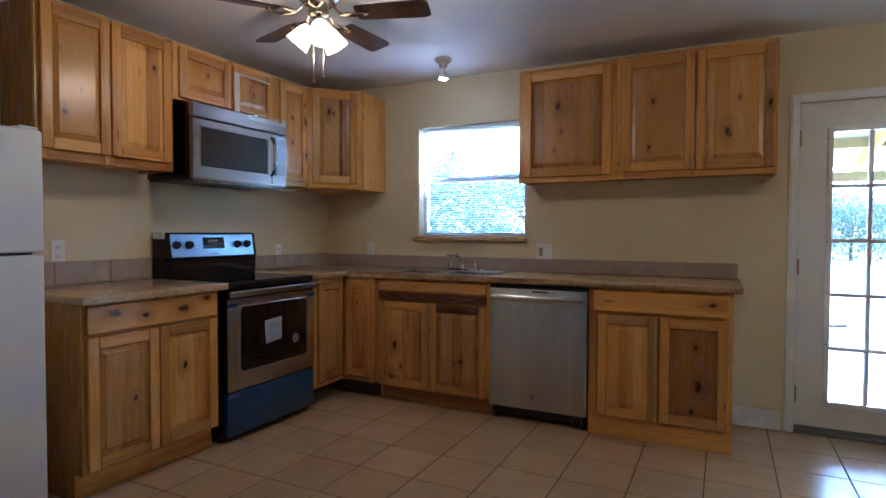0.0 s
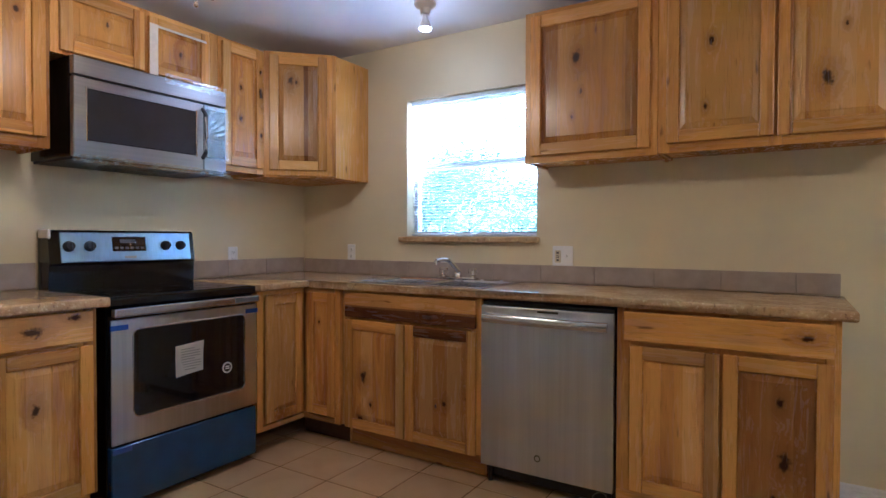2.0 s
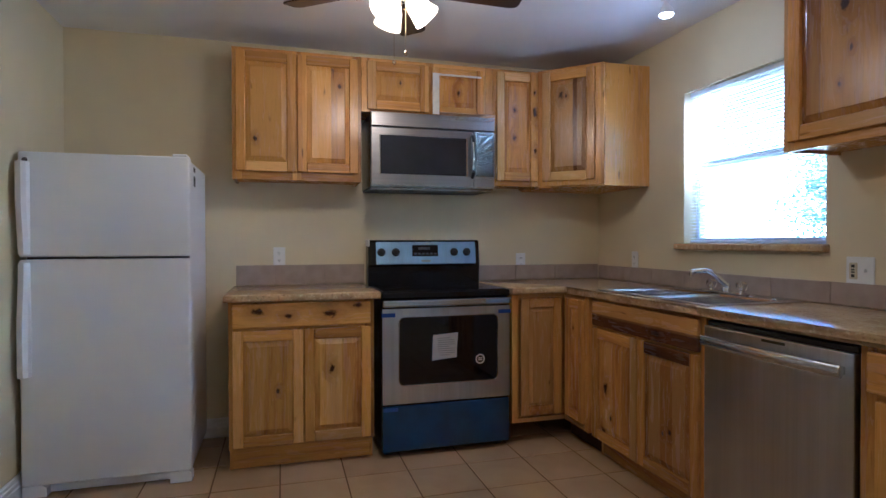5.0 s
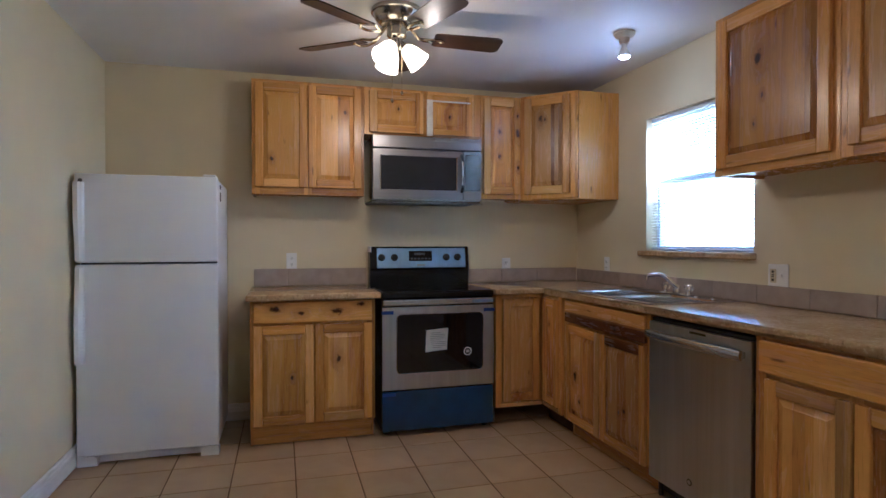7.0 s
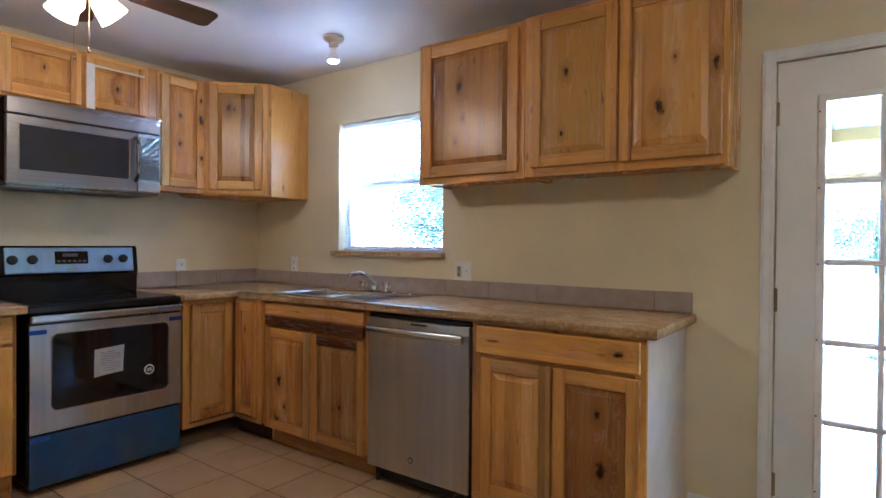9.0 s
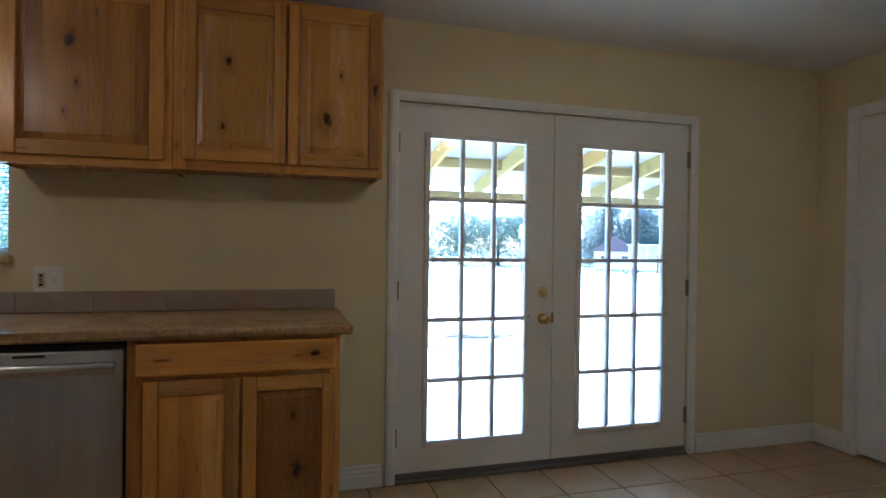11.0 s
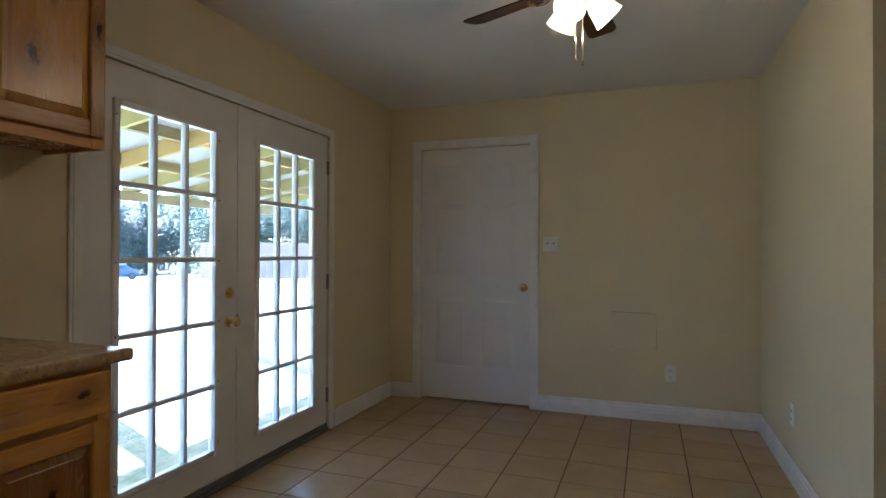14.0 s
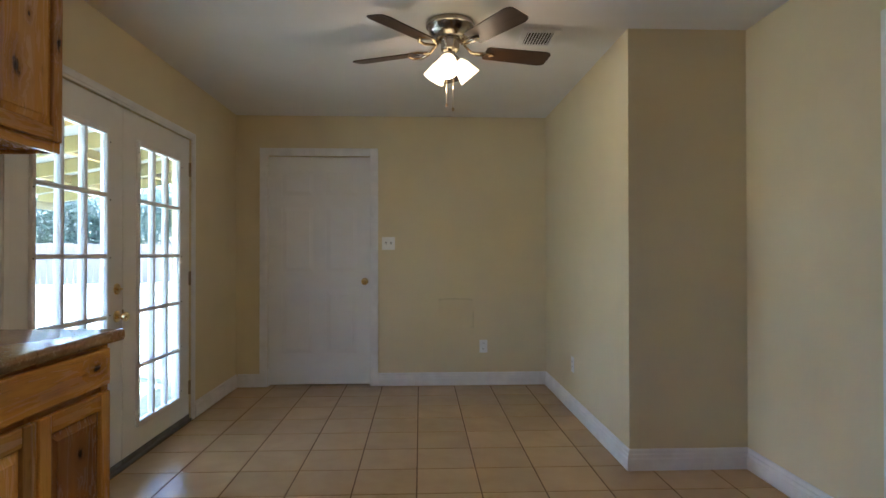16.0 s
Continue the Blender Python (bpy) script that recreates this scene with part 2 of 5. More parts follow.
ALMOND = plain("almond plastic", (0.62, 0.55, 0.36), 0.4)
SLOT = plain("dark slot", (0.03, 0.028, 0.025), 0.6)
NICKEL = plain("brushed nickel", (0.42, 0.38, 0.33), 0.24, 1.0, vary=0.1)
BLADE = wood("dark walnut blade", light=(0.0459, 0.0234, 0.0104), dark=(0.018, 0.009, 0.006), axis="x", gloss=0.4)
SHADE = glowing("lit frosted glass", (1.0, 0.64, 0.22), 0.24)
BULB = glowing("lit bulb face", (1.0, 0.93, 0.80), 4.0)
PORCELAIN = plain("cream porcelain", (0.62, 0.55, 0.44), 0.35)
ALU = plain("white window aluminium", (0.72, 0.74, 0.76), 0.35)
n = Nodes("white blind slat")
n.set((0.80, 0.80, 0.80), 0.5)
slat_lit = n.node("ShaderNodeBsdfTranslucent", (0.82, 0.83, 0.84, 1))
slat_mix = n.node("ShaderNodeMixShader", 0.32)
n.tree.links.new(n.shader.outputs[0], slat_mix.inputs[1])
n.tree.links.new(slat_lit.outputs[0], slat_mix.inputs[2])
n.tree.links.new(slat_mix.outputs[0], n.out.inputs["Surface"])
BLIND = n.mat
PANE = clear_glass("window pane")
n = Nodes("clear plastic wrap")
film_clear = n.node("ShaderNodeBsdfTransparent")
film_gloss = n.node("ShaderNodeBsdfGlossy")
film_gloss.inputs["Roughness"].default_value = 0.08
film_gloss.inputs["Color"].default_value = (0.78, 0.90, 1.0, 1)
film_mix = n.node("ShaderNodeMixShader", 0.15)
n.tree.links.new(film_clear.outputs[0], film_mix.inputs[1])
n.tree.links.new(film_gloss.outputs[0], film_mix.inputs[2])
n.tree.links.new(film_mix.outputs[0], n.out.inputs["Surface"])
WRAP = n.mat
ACRYLIC = clear_glass("clear acrylic")
THRESH = plain("grey threshold", (0.20, 0.20, 0.21), 0.4, 0.6)

# ---- building blocks ----


def box(bm, x0, x1, y0, y1, z0, z1, bevel=0.0, seg=1):
    made = bmesh.ops.create_cube(bm, size=1.0, matrix=Matrix.Translation(((x0 + x1) / 2, (y0 + y1) / 2, (z0 + z1) / 2)) @ Matrix.Diagonal((x1 - x0, y1 - y0, z1 - z0, 1)))
    if bevel:
        edges = list({e for v in made["verts"] for e in v.link_edges})
        bmesh.ops.bevel(bm, geom=edges, offset=bevel, segments=seg, profile=0.5, affect="EDGES")
    return bm


def boxed(x0, x1, y0, y1, z0, z1, bevel=0.0, seg=1):
    return box(bmesh.new(), x0, x1, y0, y1, z0, z1, bevel, seg)


def cylinder(bm, start, end, r0, r1=None, n=16, caps=True):
    a, b = Vector(start), Vector(end)
    m = Matrix.Translation((a + b) / 2) @ (b - a).to_track_quat("Z", "Y").to_matrix().to_4x4()
    bmesh.ops.create_cone(bm, cap_ends=caps, segments=n, radius1=r0, radius2=r0 if r1 is None else r1, depth=(b - a).length, matrix=m)
    return bm


def spun(profile, n=24, m=Matrix()):
    """A lathe shape: (radius, height) pairs turned about z."""
    bm = bmesh.new()
    rings = [[bm.verts.new(m @ Vector((r * math.cos(2 * math.pi * i / n), r * math.sin(2 * math.pi * i / n), z))) for i in range(n)] for r, z in profile]
    for a, b in zip(rings, rings[1:]):
        for i in range(n):
            bm.faces.new((a[i], a[(i + 1) % n], b[(i + 1) % n], b[i]))
    return bm


def tube(points, radius, n=8):
    """A round bar along a line of points."""
    bm = bmesh.new()
    pts = [Vector(p) for p in points]
    rings = []
    for i, p in enumerate(pts):
        way = (pts[min(i + 1, len(pts) - 1)] - pts[max(i - 1, 0)]).normalized()
        q = way.to_track_quat("Z", "Y")
        r = radius[i] if isinstance(radius, (list, tuple)) else radius
        rings.append([bm.verts.new(p + q @ Vector((r * math.cos(2 * math.pi * k / n), r * math.sin(2 * math.pi * k / n), 0))) for k in range(n)])
    for a, b in zip(rings, rings[1:]):
        for k in range(n):
            bm.faces.new((a[k], a[(k + 1) % n], b[(k + 1) % n], b[k]))
    bm.faces.new(rings[0][::-1])
    bm.faces.new(rings[-1])
    return bm


def extruded(outline, z0, z1):
    """A prism over a flat outline of (x, y)."""
    bm = bmesh.new()
    lo, hi = [bm.verts.new((x, y, z0)) for x, y in outline], [bm.verts.new((x, y, z1)) for x, y in outline]
    bm.faces.new(lo[::-1])
    bm.faces.new(hi)
    for i in range(len(lo)):
        j = (i + 1) % len(lo)
        bm.faces.new((lo[i], lo[j], hi[j], hi[i]))
    return bm


def mesh_of(name, bm, material, smooth=False):
    bmesh.ops.recalc_face_normals(bm, faces=bm.faces)
    me = bpy.data.meshes.new(name)
    bm.to_mesh(me)
    bm.free()
    me.materials.append(material)
    if smooth:
        me.shade_smooth()
        me.set_sharp_from_angle(angle=radians(35))
    return me


def part(name, bm, material, parent, label="", smooth=False):
    ob = new(name, mesh_of(name, bm, material, smooth))
    ob.parent = parent
    return tagged(ob, label)


def thing(name, m, label, category, group="", kind=""):
    ob = new(name)
    ob.empty_display_size = 0.1
    ob.matrix_basis = m
    return tagged(ob, label, category, group, kind)


def solid(name, bm, material, label, category, group="", kind="", smooth=False):
    return tagged(new(name, mesh_of(name, bm, material, smooth)), label, category, group, kind)


# ---- the room ----
XW, XE, YN, YS, H = -3.13, 3.245, 4.29, 0.826, 2.44
BOX_X, BOX_Y = 1.185, 1.493          # closet corner that stands into the room
OPEN_X0, OPEN_X1, OPEN_H = -1.35, 0.205, 2.1   # opening to the next room
WT = 0.14
WIN = (-2.205, -1.305, 1.194, 2.067)
FD = (0.43, 2.245, 0.0, 2.019)         # french door opening
ED = (3.092, 4.010, 0.0, 2.077)       # inner door opening, along y


def wall(name, pieces, label):
    bm = bmesh.new()
    for p in pieces:
        box(bm, *p)
    bmesh.ops.remove_doubles(bm, verts=bm.verts, dist=1e-5)
    return solid(name, bm, WALL, label, "wall", kind="structure")


wall("wall_north", [(XW - WT, WIN[0], YN, YN + WT, -0.1, H), (WIN[0], WIN[1], YN, YN + WT, -0.1, WIN[2]), (WIN[0], WIN[1], YN, YN + WT, WIN[3], H),
                    (WIN[1], FD[0], YN, YN + WT, -0.1, H), (FD[0], FD[1], YN, YN + WT, FD[3], H), (FD[1], XE + WT, YN, YN + WT, -0.1, H)], "cream textured wall with a window and glazed doors")
wall("wall_west", [(XW - WT, XW, -3.6, YN, -0.1, H)], "cream textured wall behind the range")
wall("wall_east", [(XE, XE + WT, BOX_Y, ED[0], -0.1, H), (XE, XE + WT, ED[0], ED[1], ED[3], H), (XE, XE + WT, ED[1], YN, -0.1, H)], "cream textured wall with a white door")
wall("wall_closet", [(BOX_X, XE + WT, BOX_Y - 0.12, BOX_Y, -0.1, H), (BOX_X, BOX_X + 0.12, YS, BOX_Y - 0.12, -0.1, H)], "cream wall corner that juts into the room")
wall("wall_south", [(XW, OPEN_X0, YS - 0.11, YS, -0.1, H), (OPEN_X0, OPEN_X1, YS - 0.11, YS, OPEN_H, H), (OPEN_X1, XE + WT, YS - 0.11, YS, -0.1, H)], "cream wall with a wide cased opening")
# unseen box added behind the closed inner door to keep outdoor light out
wall("wall_hall", [(XE + WT, XE + 1.2, 2.6, 2.7, -0.1, H), (XE + WT, XE + 1.2, 4.2, 4.3, -0.1, H), (XE + 1.2, XE + 1.3, 2.6, 4.3, -0.1, H), (XE + WT, XE + 1.3, 2.6, 4.3, H, H + 0.1), (XE + WT, XE + 1.3, 2.6, 4.3, -0.15, -0.01)], "unseen plain box of walls added behind the inner door")
# unseen walls added to close the next room against the sky
wall("wall_next_room", [(XW, 2.6, -3.74, -3.6, -0.1, H), (2.6, 2.74, -3.74, YS - 0.11, -0.1, H)], "unseen plain cream walls added to close the next room")
solid("ceiling", boxed(XW - WT, XE + WT, -3.74, YN + WT, H, H + 0.1), CEIL, "white textured ceiling", "ceiling", kind="structure")
floor_ob = solid("floor", boxed(XW - WT, XE + WT, -3.74, YN + WT, -0.10, -0.0025), GROUT, "beige ceramic tile floor with brown grout", "floor", kind="structure")


def baseboard(name, x0, y0, x1, y1, nx, ny):
    """A stepped white board along a wall; (nx, ny) points into the room."""
    prof = ((0.0, 0.0), (0.016, 0.0), (0.016, 0.062), (0.013, 0.068), (0.013, 0.086), (0.009, 0.092), (0.009, 0.108), (0.004, 0.116), (0.0, 0.116))
    bm = bmesh.new()
    ends = [[bm.verts.new((x + nx * d, y + ny * d, z + 0.004)) for d, z in prof] for x, y in ((x0, y0), (x1, y1))]
    for i in range(len(prof)):
        j = (i + 1) % len(prof)
        bm.faces.new((ends[0][i], ends[0][j], ends[1][j], ends[1][i]))
    bm.faces.new(ends[0])
    bm.faces.new(ends[1][::-1])
    solid(name, bm, TRIM, "white stepped baseboard along the wall", "baseboard", kind="structure")


baseboard("baseboard", 0.10, YN, 0.36, YN, 0, -1)
baseboard("baseboard", 2.31, YN, XE, YN, 0, -1)
baseboard("baseboard", XE, YN - 0.016, XE, 4.081, -1, 0)
baseboard("baseboard", XE, 3.021, XE, BOX_Y, -1, 0)
baseboard("baseboard", XE - 0.016, BOX_Y, BOX_X - 0.016, BOX_Y, 0, 1)
baseboard("baseboard", BOX_X, BOX_Y, BOX_X, YS, -1, 0)
baseboard("baseboard", BOX_X - 0.016, YS, OPEN_X1 + 0.046, YS, 0, 1)
baseboard("baseboard", OPEN_X0 - 0.06, YS, XW, YS, 0, 1)
baseboard("baseboard", XW, YS + 0.016, XW, 1.74, 1, 0)


def casing(name, x0, x1, z1, w, y, face, turn=None, label="white moulded door casing"):
    """Three boards round an opening; in the wall's own frame x runs along it and -y faces the room."""
    m = turn or Matrix()
    for a in ((x0 - w, x0, 0.004, z1 + w), (x1, x1 + w, 0.004, z1 + w), (x0, x1, z1, z1 + w)):
        bm = bmesh.new()
        box(bm, a[0], a[1], y - face, y, a[2], a[3], 0.003)
        upright = a[1] - a[0] < 0.2
        if upright:
            c = (a[0] + a[1]) / 2
            box(bm, c - w * 0.28, c + w * 0.28, y - face - 0.005, y - face + 0.001, a[2], a[3] - 0.012, 0.002)
        else:
            box(bm, a[0], a[1], y - face - 0.005, y - face + 0.001, a[2] + w * 0.22, a[3] - w * 0.22, 0.002)
        bm.transform(m)
        solid(name, bm, TRIM, label, "trim", kind="structure")


casing("door_trim", FD[0], FD[1], FD[3] - 0.005, 0.052, YN, 0.014)
EAST = pose(XE, 0, 0, 0, 0, -90)     # x along -y of the world, -y into the room
casing("door_trim", -ED[1], -ED[0], ED[3], 0.07, 0.0, 0.014, EAST)
casing("door_trim", OPEN_X0, OPEN_X1, OPEN_H, 0.045, 0.0, 0.012, Matrix.Translation((OPEN_X0 + OPEN_X1, YS, 0)) @ pose(0, 0, 0, 0, 0, 180))

for a in ((OPEN_X1 - 0.004, OPEN_X1 + 0.001), (OPEN_X0 - 0.001, OPEN_X0 + 0.004)):
    solid("opening_jamb", boxed(a[0], a[1], YS - 0.112, YS + 0.002, 0.003, OPEN_H), TRIM, "white jamb board of the cased opening", "trim", kind="structure")

# ---- french doors ----


def french_door(name, x0, x1, lite, label, hinge_left, knob=None):
    g0, g1, gz0, gz1 = lite
    y0, y1 = YN + 0.012, YN + 0.056
    z0, z1 = 0.022, FD[3] - 0.006
    root = solid(name, bmesh.new(), DOOR_PAINT, label, "door", "french doors", "structure")
    bm = bmesh.new()
    for b in ((x0, g0, z0, z1), (g1, x1, z0, z1), (g0, g1, z0, gz0), (g0, g1, gz1, z1)):
        box(bm, b[0], b[1], y0, y1, b[2], b[3])
    bmesh.ops.remove_doubles(bm, verts=bm.verts, dist=1e-5)
    part("door_slab", bm, DOOR_PAINT, root)
    f = 0.03
    for a, b, c, d in ((g0, g0 + f, gz0, gz1), (g1 - f, g1, gz0, gz1), (g0 + f, g1 - f, gz0, gz0 + f), (g0 + f, g1 - f, gz1 - f, gz1)):
        part("lite_frame", boxed(a, b, y0 - 0.014, y0 + 0.03, c, d, 0.006, 2), TRIM, root)
    i0, i1, k0, k1 = g0 + f, g1 - f, gz0 + f, gz1 - f
    m = 0.023
    for k in range(1, 3):
        xc = i0 + (i1 - i0) * k / 3
        part("muntin", boxed(xc - m / 2, xc + m / 2, y0 - 0.012, y0 + 0.030, k0, k1, 0.006), TRIM, root)
    for k in range(1, 5):
        zc = k0 + (k1 - k0) * k / 5
        part("muntin", boxed(i0, i1, y0 - 0.0135, y0 + 0.0285, zc - m / 2, zc + m / 2, 0.006), TRIM, root)
    for c in range(3):
        for r in range(5):
            xa, xb = i0 + (i1 - i0) * c / 3 + 0.004, i0 + (i1 - i0) * (c + 1) / 3 - 0.004
            za, zb = k0 + (k1 - k0) * r / 5 + 0.004, k0 + (k1 - k0) * (r + 1) / 5 - 0.004
            p = part("pane", boxed(xa, xb, y0 + 0.008, y0 + 0.012, za, zb), PANE, root, "clear glass pane")
            p.visible_shadow = False
    for t in range(6):   # screw holes of the lite frame
        for xs in (g0 + 0.008, g1 - 0.008):
            zs = gz0 + 0.07 + (gz1 - gz0 - 0.14) * t / 5
            part("screw", cylinder(bmesh.new(), (xs, y0 - 0.0165, zs), (xs, y0 - 0.013, zs), 0.0035, n=8), SLOT, root)
    xh = x0 - 0.004 if hinge_left else x1 + 0.004
    for zh in (0.24, 1.02, 1.80):
        bm = cylinder(bmesh.new(), (xh, y0 - 0.007, zh - 0.05), (xh, y0 - 0.007, zh + 0.05), 0.0065, n=10)
        box(bm, xh - 0.012, xh + 0.012, y0 - 0.004, y0 + 0.001, zh - 0.048, zh + 0.048)
        part("hinge", bm, HINGE, root, "dull brass hinge")
    part("sweep", boxed(x0, x1, y0 - 0.006, y0 - 0.0005, 0.022, 0.05), THRESH, root, "grey door sweep")
    if knob:
        xk = knob
        turn = pose(xk, y0, 0.853, 90, 0, 0)
        k = part("door_knob", spun([(0.0, 0.066), (0.017, 0.065), (0.026, 0.056), (0.027, 0.046), (0.018, 0.034), (0.011, 0.028), (0.011, 0.012), (0.030, 0.009), (0.032, 0.003), (0.032, 0.0)], 20, turn), BRASS, root, "polished brass door knob", True)
        turn = pose(xk, y0, 1.003, 90, 0, 0)
        part("deadbolt", spun([(0.0, 0.014), (0.010, 0.014), (0.012, 0.010), (0.028, 0.009), (0.031, 0.004), (0.031, 0.0)], 20, turn), BRASS, root, "brass deadbolt rose", True)
        part("thumb_turn", boxed(xk - 0.014, xk + 0.014, y0 - 0.030, y0 - 0.010, 0.998, 1.008, 0.003), BRASS, root)
        part("strike", boxed(x1 - 0.004, x1 + 0.01, y0 - 0.003, y0 + 0.002, 0.825, 0.885), HINGE, root)
    return root


french_door("door_1", 0.434, 1.332, (0.575, 1.188, 0.182, 1.860), "closed white glazed door with fifteen panes", True, 1.272)
french_door("door_2", 1.337, 2.241, (1.481, 2.088, 0.182, 1.860), "closed white glazed door with fifteen panes", False)
solid("threshold", boxed(FD[0], FD[1], YN - 0.01, YN + WT, 0.001, 0.020, 0.003), THRESH, "grey metal door threshold on the floor", "threshold", kind="structure")
solid("door_stop", boxed(FD[0], FD[1], YN + 0.058, YN + WT, FD[3] - 0.02, FD[3] - 0.001), TRIM, "white door stop over the glazed doors", "trim", kind="structure")
solid("door_stop", boxed(FD[0] + 0.001, FD[0] + 0.022, YN + 0.058, YN + 0.10, 0.021, FD[3] - 0.021), TRIM, "white door stop beside the glazed doors", "trim", kind="structure")
solid("door_stop", boxed(FD[1] - 0.022, FD[1] - 0.001, YN + 0.058, YN + 0.10, 0.021, FD[3] - 0.021), TRIM, "white door stop beside the glazed doors", "trim", kind="structure")
solid("astragal", boxed(1.315, 1.355, YN + 0.058, YN + 0.070, 0.022, FD[3] - 0.021), TRIM, "white strip closing the joint of the glazed doors", "trim", kind="structure")

# ---- inner door ----


def panel_door():
    root = solid("door_3", bmesh.new(), DOOR_PAINT, "closed white moulded six-panel door", "door", kind="structure")
    root.matrix_basis = EAST
    x0, x1 = -ED[1] + 0.004, -ED[0] - 0.004
    w = x1 - x0
    z0, z1 = 0.018, ED[3] - 0.004
    y0, y1 = 0.022, 0.057
    cols = [(x0 + 0.115, x0 + w / 2 - 0.055), (x0 + w / 2 + 0.055, x1 - 0.115)]
    rows = [(0.29, 0.86), (1.03, 1.62), (1.72, 1.945)]
    bm = bmesh.new()
    xs = sorted({x0, x1, *[v for c in cols for v in c]})
    zs = sorted({z0, z1, *[v for r in rows for v in r]})
    for a, b in zip(xs, xs[1:]):
        for c, d in zip(zs, zs[1:]):
            hole = (a, b) in cols and (c, d) in rows
            if not hole:
                box(bm, a, b, y0, y1, c, d)
    bmesh.ops.remove_doubles(bm, verts=bm.verts, dist=1e-5)
    part("door_slab", bm, DOOR_PAINT, root)
    for a, b in cols:
        for c, d in rows:
            part("door_panel", raised_panel(a, b, c, d, y0 + 0.001, 0.006, 0.034, 0.03), DOOR_PAINT, root)
    turn = pose(-3.145, y0, 0.944, 90, 0, 0)
    part("door_knob", spun([(0.0, 0.064), (0.015, 0.063), (0.025, 0.054), (0.026, 0.044), (0.016, 0.032), (0.011, 0.028), (0.011, 0.010), (0.031, 0.008), (0.033, 0.0)], 20, turn), BRASS, root, "polished brass knob", True)
    for s, (a, b, c, d) in enumerate(((-ED[1], -ED[1] + 0.003, 0, ED[3]), (-ED[0] - 0.003, -ED[0], 0, ED[3]))):
        part("jamb", boxed(a, b, 0.002, 0.13, 0.003, d - 0.001), TRIM, root)
    return root


def raised_panel(x0, x1, z0, z1, y, deep, slope, thick):
    """A panel whose field stands up to y from an edge sunk by deep; faces -y."""
    bm = bmesh.new()

    def ring(inset, yy):
        return [bm.verts.new((x, yy, z)) for x, z in ((x0 + inset, z0 + inset), (x1 - inset, z0 + inset), (x1 - inset, z1 - inset), (x0 + inset, z1 - inset))]
    rings = [ring(0, y + thick), ring(0, y + deep), ring(0.004, y + deep), ring(slope, y + 0.002), ring(slope + 0.003, y)]
    for a, b in zip(rings, rings[1:]):
        for i in range(4):
            bm.faces.new((a[i], a[(i + 1) % 4], b[(i + 1) % 4], b[i]))
    bm.faces.new(rings[-1])
    bm.faces.new(rings[0][::-1])
    return bm


panel_door()

# ---- window ----


def window():
    x0, x1, z0, z1 = WIN
    root = solid("window_1", bmesh.new(), ALU, "white sliding sash window with raised blinds open", "window", kind="structure")
    ya = YN + 0.085
    for a, b, c, d in ((x0, x0 + 0.028, z0, z1), (x1 - 0.028, x1, z0, z1), (x0 + 0.028, x1 - 0.028, z0, z0 + 0.03), (x0 + 0.028, x1 - 0.028, z1 - 0.03, z1)):
        part("window_frame", boxed(a, b, ya, ya + 0.05, c, d, 0.003), ALU, root)
    zm = 1.648
    part("meeting_rail", boxed(x0 + 0.028, x1 - 0.028, ya + 0.002, ya + 0.042, zm - 0.02, zm + 0.02, 0.004), ALU, root)
    for c, d, yy in ((z0 + 0.03, zm - 0.02, ya + 0.012), (zm + 0.02, z1 - 0.03, ya + 0.03)):
        p = part("pane", boxed(x0 + 0.028, x1 - 0.028, yy, yy + 0.004, c, d), PANE, root, "clear glass pane")
        p.visible_shadow = False
    part("window_sill", boxed(x0 - 0.045, x1 + 0.018, YN - 0.04, YN + 0.083, z0 - 0.037, z0 - 0.002, 0.008, 2), GRANITE, root, "brown granite print sill")
    return root


def blinds():
    x0, x1, z0, z1 = WIN
    x0, x1 = x0 + 0.012, x1 - 0.006
    y = YN + 0.045
    root = thing("window_blind", Matrix.Translation(((x0 + x1) / 2, y, z1)), "white mini blind lowered with slats open", "blind")
    base = Matrix.Translation((-(x0 + x1) / 2, -y, -z1))

    def add(nm, bm, mat, label=""):
        bm.transform(base)
        return part(nm, bm, mat, root, label)
    add("head_rail", boxed(x0, x1, y - 0.016, y + 0.016, z1 - 0.028, z1 - 0.001, 0.003), BLIND)
    add("bottom_rail", boxed(x0, x1, y - 0.012, y + 0.012, z0 + 0.004, z0 + 0.018, 0.004), BLIND)
    n = 44
    me = None
    for i in range(n):
        z = z0 + 0.028 + (z1 - 0.045 - z0 - 0.028) * i / (n - 1)
        if me is None:
            bm = bmesh.new()
            cols = []
            for k in range(5):
                u = -0.0125 + 0.025 * k / 4
                h = 0.0022 * (1 - (u / 0.0125) ** 2) - u * 0.07
                cols.append([bm.verts.new((x, u, h + dz)) for x in (x0 - (x0 + x1) / 2, x1 - (x0 + x1) / 2) for dz in (0.0, -0.0005)])
            for a, b in zip(cols, cols[1:]):
                bm.faces.new((a[0], a[2], b[2], b[0]))
                bm.faces.new((a[1], b[1], b[3], a[3]))
            me = mesh_of("slat", bm, BLIND)
        ob = new("slat", me)
        ob.parent = root
        ob.location = (0, 0, z - z1)
    for xs in (x0 + 0.10, x1 - 0.10):
        add("ladder_cord", cylinder(bmesh.new(), (xs, y - 0.013, z0 + 0.01), (xs, y - 0.013, z1 - 0.03), 0.0008, n=6), BLIND)
    add("tilt_wand", cylinder(bmesh.new(), (x0 + 0.075, y - 0.022, 1.36), (x0 + 0.075, y - 0.022, z1 - 0.03), 0.0035, n=8), ACRYLIC, "clear tilt wand")
    return root


window()
blinds()

# ---- cabinets ----
WEST = pose(XW, 0, 0, 0, 0, 90)      # x along +y of the world, front (-y) towards the room, y = 0 at the wall
NORTH = Matrix.Translation((0, YN, 0))


